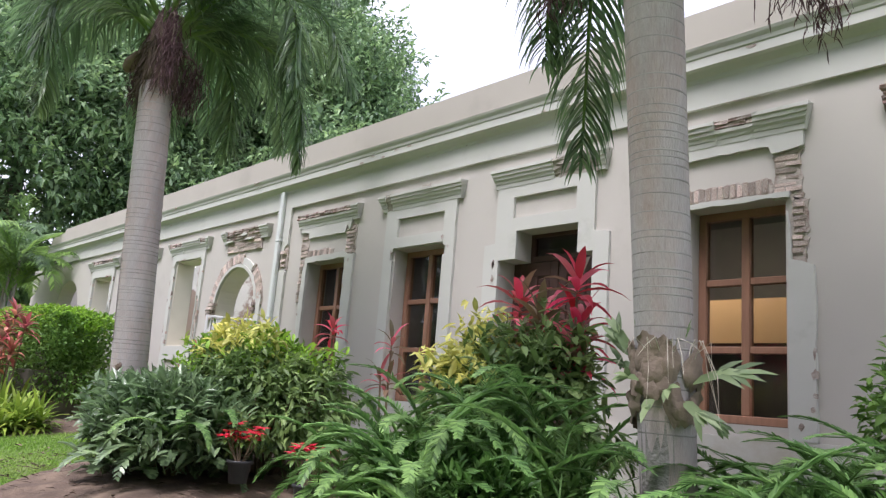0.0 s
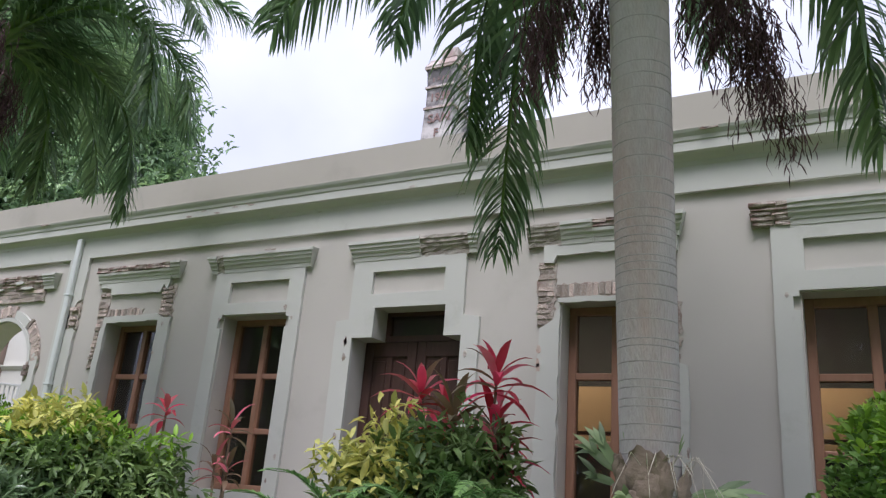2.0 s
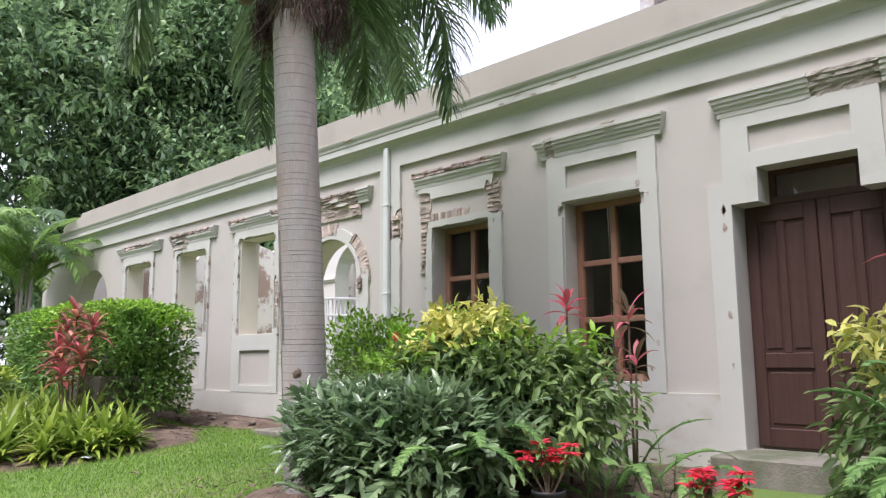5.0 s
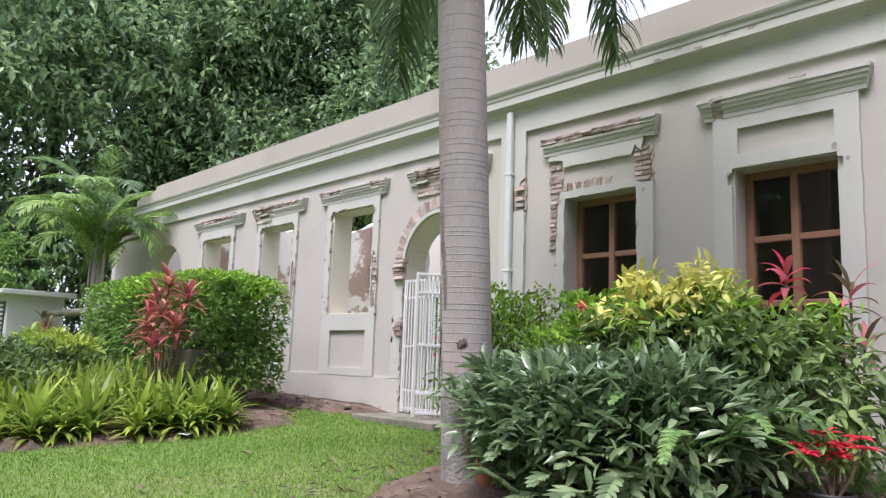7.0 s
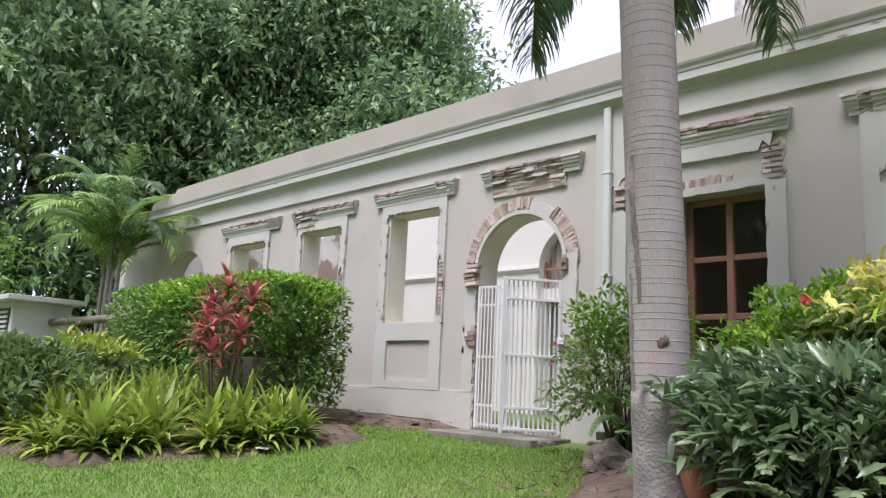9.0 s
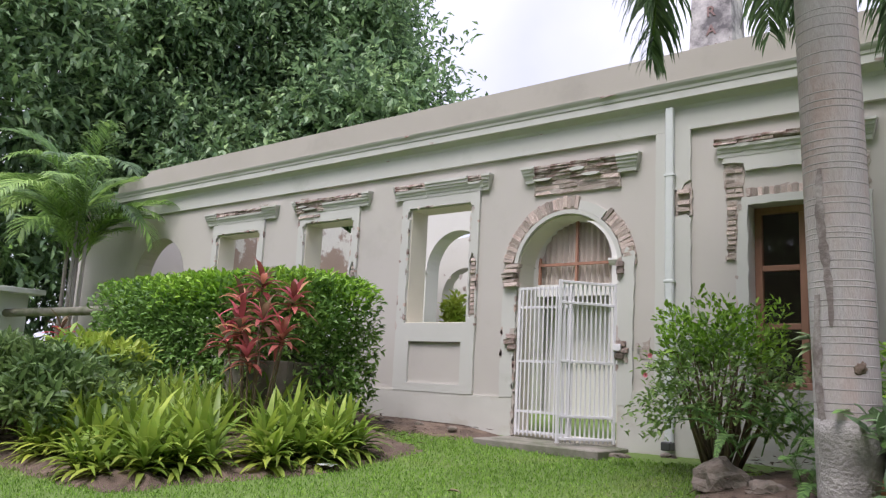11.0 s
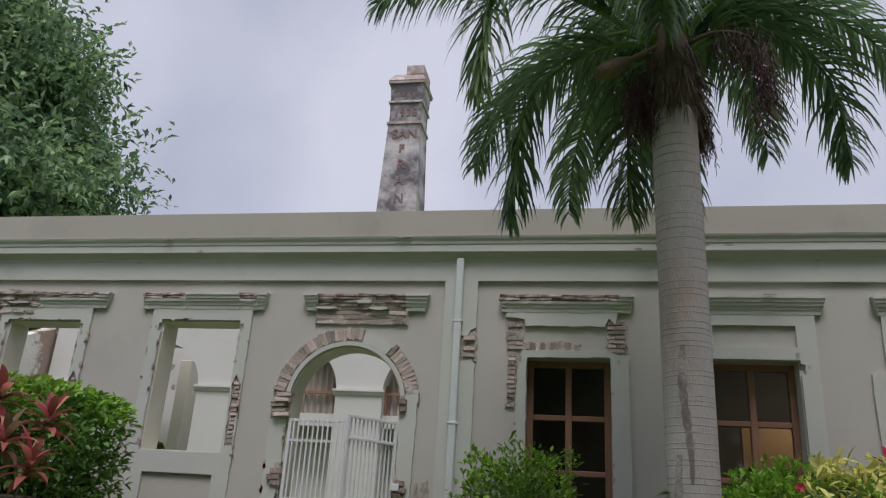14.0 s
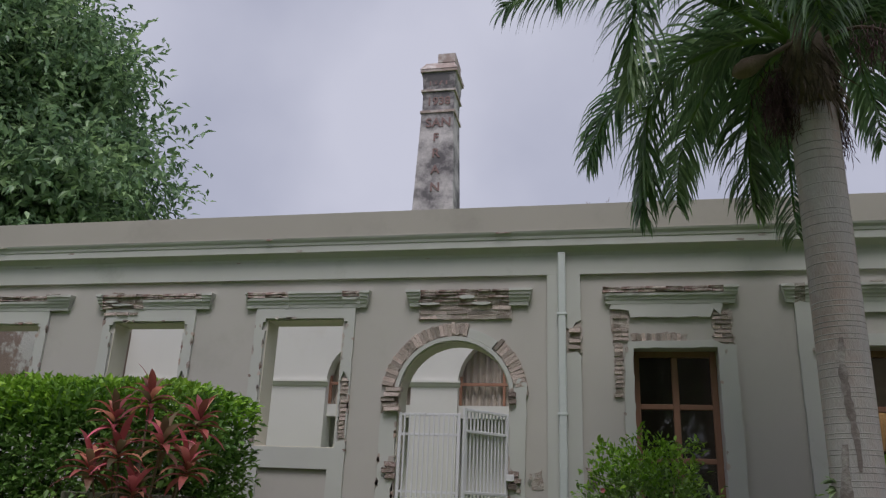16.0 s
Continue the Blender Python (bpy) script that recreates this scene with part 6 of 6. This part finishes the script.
# ---- objects left of the arch ----
def plinth_box():
    top = empty("concrete_planter", (-4.25, -2.05, gz(-4.25, -2.05)), "weathered concrete planter box with a broken slab leaning on it", "planter")
    w, d, h = 0.62, 0.45, 0.88
    part("wall_front", one_block(-w, w, -d, -d + 0.09, 0, h, bevel=0.012), OLD_CONCRETE, top)
    part("wall_rear", one_block(-w, w, d - 0.09, d, 0, h, bevel=0.012), OLD_CONCRETE, top)
    for s in (-1, 1):
        part("wall_side", one_block(s * w - 0.045 - 0.045 * s, s * w + 0.045 - 0.045 * s, -d + 0.092, d - 0.092, 0, h, bevel=0.01), OLD_CONCRETE, top)
    part("fill", one_block(-w + 0.10, w - 0.10, -d + 0.1, d - 0.1, 0, h - 0.06), SOIL, top)
    sl = part("slab", one_block(-0.30, 0.30, -0.05, 0.05, -0.05, 0.05, bevel=0.01), OLD_CONCRETE, top, "broken slab leaning")
    sl.location, sl.rotation_euler = (0.12, -0.1, h + 0.14), (0, radians(38), 0.2)


plinth_box()


def enclosure():
    """Low service box with louvres and a flat overhanging top."""
    top = empty("service_box", (-13.0, -2.0, gz(-13.0, -2.0)), "grey-white service enclosure with a dark louvre and flat top", "enclosure")
    part("body", one_block(-3.0, -0.20, -0.6, 0.6, 0.0, 1.95, bevel=0.01), AC_METAL, top)
    part("lid", one_block(-3.2, 0.22, -0.85, 0.75, 1.951, 2.06, bevel=0.01), AC_METAL, top)
    part("louvre_frame", one_block(-1.75, -0.40, -0.63, -0.601, 0.9, 1.8), DARK_METAL, top)
    for k in range(8):
        part("louvre_blade", one_block(-1.73, -0.42, -0.66, -0.632, 0.95 + k * 0.105, 1.0 + k * 0.105), AC_METAL, top)
    tb = bmesh.new()
    tube(tb, [(-0.199, 0.2, 1.55), (4.2, 0.2, 1.55)], [0.08, 0.08], 14)
    part("duct", tb, CONCRETE, top, "grey round duct", smooth=True)
    part("duct_post", one_block(4.0, 4.1, 0.15, 0.25, 0.0, 1.475), AC_METAL, top)


enclosure()


def lump(name, loc, size, mat, label, category, seed):
    bm = bmesh.new()
    bmesh.ops.create_icosphere(bm, subdivisions=3, radius=1.0)
    for v in bm.verts:
        k = 1 + 0.28 * noise.noise(v.co * 1.7 + Vector((seed, 0, 0))) + 0.16 * noise.noise(v.co * 5 + Vector((0, seed, 0)))
        v.co = Vector((v.co.x * size[0] * k, v.co.y * size[1] * k, max(-0.25, v.co.z) * size[2] * k))
    ob = part(name, bm, mat)
    ob.location = loc
    return tagged(ob, label, category)


lump("garden_stone", (1.12, -1.75, gz(1.1, -1.7) + 0.06), (0.26, 0.18, 0.20), STONE, "rough pitted stone beside the loose shrub", "stone", 1)
lump("garden_stone", (1.55, -1.95, gz(1.5, -1.9) + 0.06), (0.17, 0.14, 0.12), STONE, "small dark stone in the bed", "stone", 2)
for k, (x, y) in enumerate(((-3.3, -0.45), (-3.7, -0.6), (-4.1, -0.4), (-2.7, -0.5), (0.2, -0.6), (-0.2, -0.9), (-4.8, -0.5))):
    lump("rubble_stone", (x, y, gz(x, y) + 0.055), (0.07 + 0.02 * (k % 3), 0.06, 0.035), STONE, "small stone lying on damp soil by the wall", "stone", 5 + k)

# crumpled paper, fallen leaf, curled palm sheath
bm = bmesh.new()
rp = random.Random(3)
gridv = [[bm.verts.new((i * 0.05 - 0.1, j * 0.05 - 0.075, 0.012 + rp.uniform(0, 0.035))) for i in range(5)] for j in range(4)]
for j in range(3):
    for i in range(4):
        bm.faces.new((gridv[j][i], gridv[j][i + 1], gridv[j + 1][i + 1], gridv[j + 1][i]))
paper = part("crumpled_paper", bm, PAPER)
paper.location = (-2.2, -3.15, gz(-2.2, -3.15) + 0.0)
tagged(paper, "crumpled white paper lying on the lawn edge", "litter")
for k, (x, y) in enumerate(((1.3, -2.9), (0.2, -4.6), (2.9, -5.3), (-0.6, -3.3), (3.8, -4.6))):
    tagged(tri_object("fallen_leaf", *leaves(np.array([[x, y, gz(x, y) + 0.035]]), np.array([[0.8, 0.4 * (k - 2), 0.12]]), np.array([[0, 0, 1.0]]), 0.13, 0.07), STEM), "dry brown leaf lying on the grass", "fallen leaf", "fallen leaves")
bm = bmesh.new()
rows = []
for j in range(7):
    f = j / 6
    rows.append([bm.verts.new((0.11 * math.sin(a) * math.sin(math.pi * (0.12 + 0.8 * f)), -0.09 * math.cos(a) * math.sin(math.pi * (0.12 + .8 * f)), f * 0.5)) for a in np.linspace(-1.5, 1.5, 9)])
for a, b in zip(rows, rows[1:]):
    for i in range(8):
        bm.faces.new((a[i], a[i + 1], b[i + 1], b[i]))
sheath = part("palm_sheath", bm, TERRACOTTA, smooth=True)
sheath.location, sheath.rotation_euler = (2.68, -3.14, gz(2.68, -3.14) + 0.08), (radians(-4), radians(-10), 0.2)
tagged(sheath, "curled brown fallen palm sheath leaning at the trunk", "palm sheath")

# garden spotlight beside the path
spot = empty("garden_spotlight", (5.15, -1.25, gz(5.15, -1.25)), "small black garden spotlight on a spike", "spotlight")
part("spike", one_block(-0.015, 0.015, -0.015, 0.015, 0, 0.13), DARK_METAL, spot)
tb = bmesh.new()
tube(tb, [(0, 0.06, 0.14), (0, 0.0, 0.17), (0, -0.07, 0.2)], [0.035, 0.055, 0.06], 12)
part("head", tb, DARK_METAL, spot, smooth=True)

# interior screen, dark with the room's painted gloom, and furniture line seen through panes
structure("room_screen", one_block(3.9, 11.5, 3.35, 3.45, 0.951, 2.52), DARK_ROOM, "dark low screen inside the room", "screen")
for x in (5.1, 6.3, 7.5, 8.7):
    structure("screen_post", one_block(x, x + 0.05, 3.30, 3.349, 0.951, 3.45), DOOR, "dark upright post inside the room", "post")
structure("screen_rail", one_block(3.9, 11.5, 3.30, 3.349, 2.60, 2.65), DOOR, "dark rail inside the room", "rail")

# weeds on the parapet
for k, x in enumerate((0.35, 0.6, 0.95, -6.0)):
    bm = bmesh.new()
    rw = random.Random(k)
    for j in range(3):
        tube(bm, [(rw.uniform(-.02, .02), 0, 0), (rw.uniform(-.05, .05), 0, rw.uniform(0.1, 0.25))], [0.004, 0.002], 4)
    w = part("weed", bm, STEM)
    w.location = (x, 0.15, 5.422)
    tagged(w, "thin dry weed growing on the parapet", "weed", "weeds on the parapet")

# leafy plants in the courtyard
bush("courtyard_shrub", (-9.0, 9.6, 0.8), (0.9, 0.5, 1.35), 1800, 0.24, BROM_LEAF, "bright green plants beyond the ruined courtyard", seed=91, lump=0.3, narrow=0.5)
bush("courtyard_shrub", (-7.9, 6.2, 0.8), (0.26, 0.26, 1.3), 700, 0.2, BROM_LEAF, "slim bright green plant under the courtyard arch", seed=93, lump=0.5, narrow=0.5)
bush("courtyard_shrub", (-8.9, 2.6, 0.8), (0.35, 0.5, 0.95), 900, 0.2, BROM_LEAF, "bright green leafy plant in the courtyard", seed=92, narrow=0.5)


# dry litter on the soil of the beds
rl = np.random.default_rng(12)
spots = []
while len(spots) < 2600:
    x, y = rl.uniform(-9, 12), rl.uniform(-4.4, -0.2)
    if 1.0 < x < 5.1 or 6.5 < x < 12 or (x < -2.3 and y > -0.8) or (-5.6 < x < -2.2 and y > -4.3 + (x + 5.6) * 0.35):
        spots.append((x, y, gz(x, y) + rl.uniform(0.09, 0.16) if x > 0 else gz(x, y) + rl.uniform(0.04, 0.10)))
spots = np.array(spots)
nl = len(spots)
ways = np.stack([rl.normal(0, 1, nl), rl.normal(0, 1, nl), rl.normal(0, 0.15, nl)], 1)
tagged(tri_object("leaf_litter", *leaves(spots, ways, np.tile([0, 0, 1.0], (nl, 1)), rl.uniform(0.04, 0.14, nl), rl.uniform(0.012, 0.035, nl), 0.2, 0.1, False), FIBRE), "dry brown leaves and twigs lying on the soil", "leaf litter", kind="stuff")
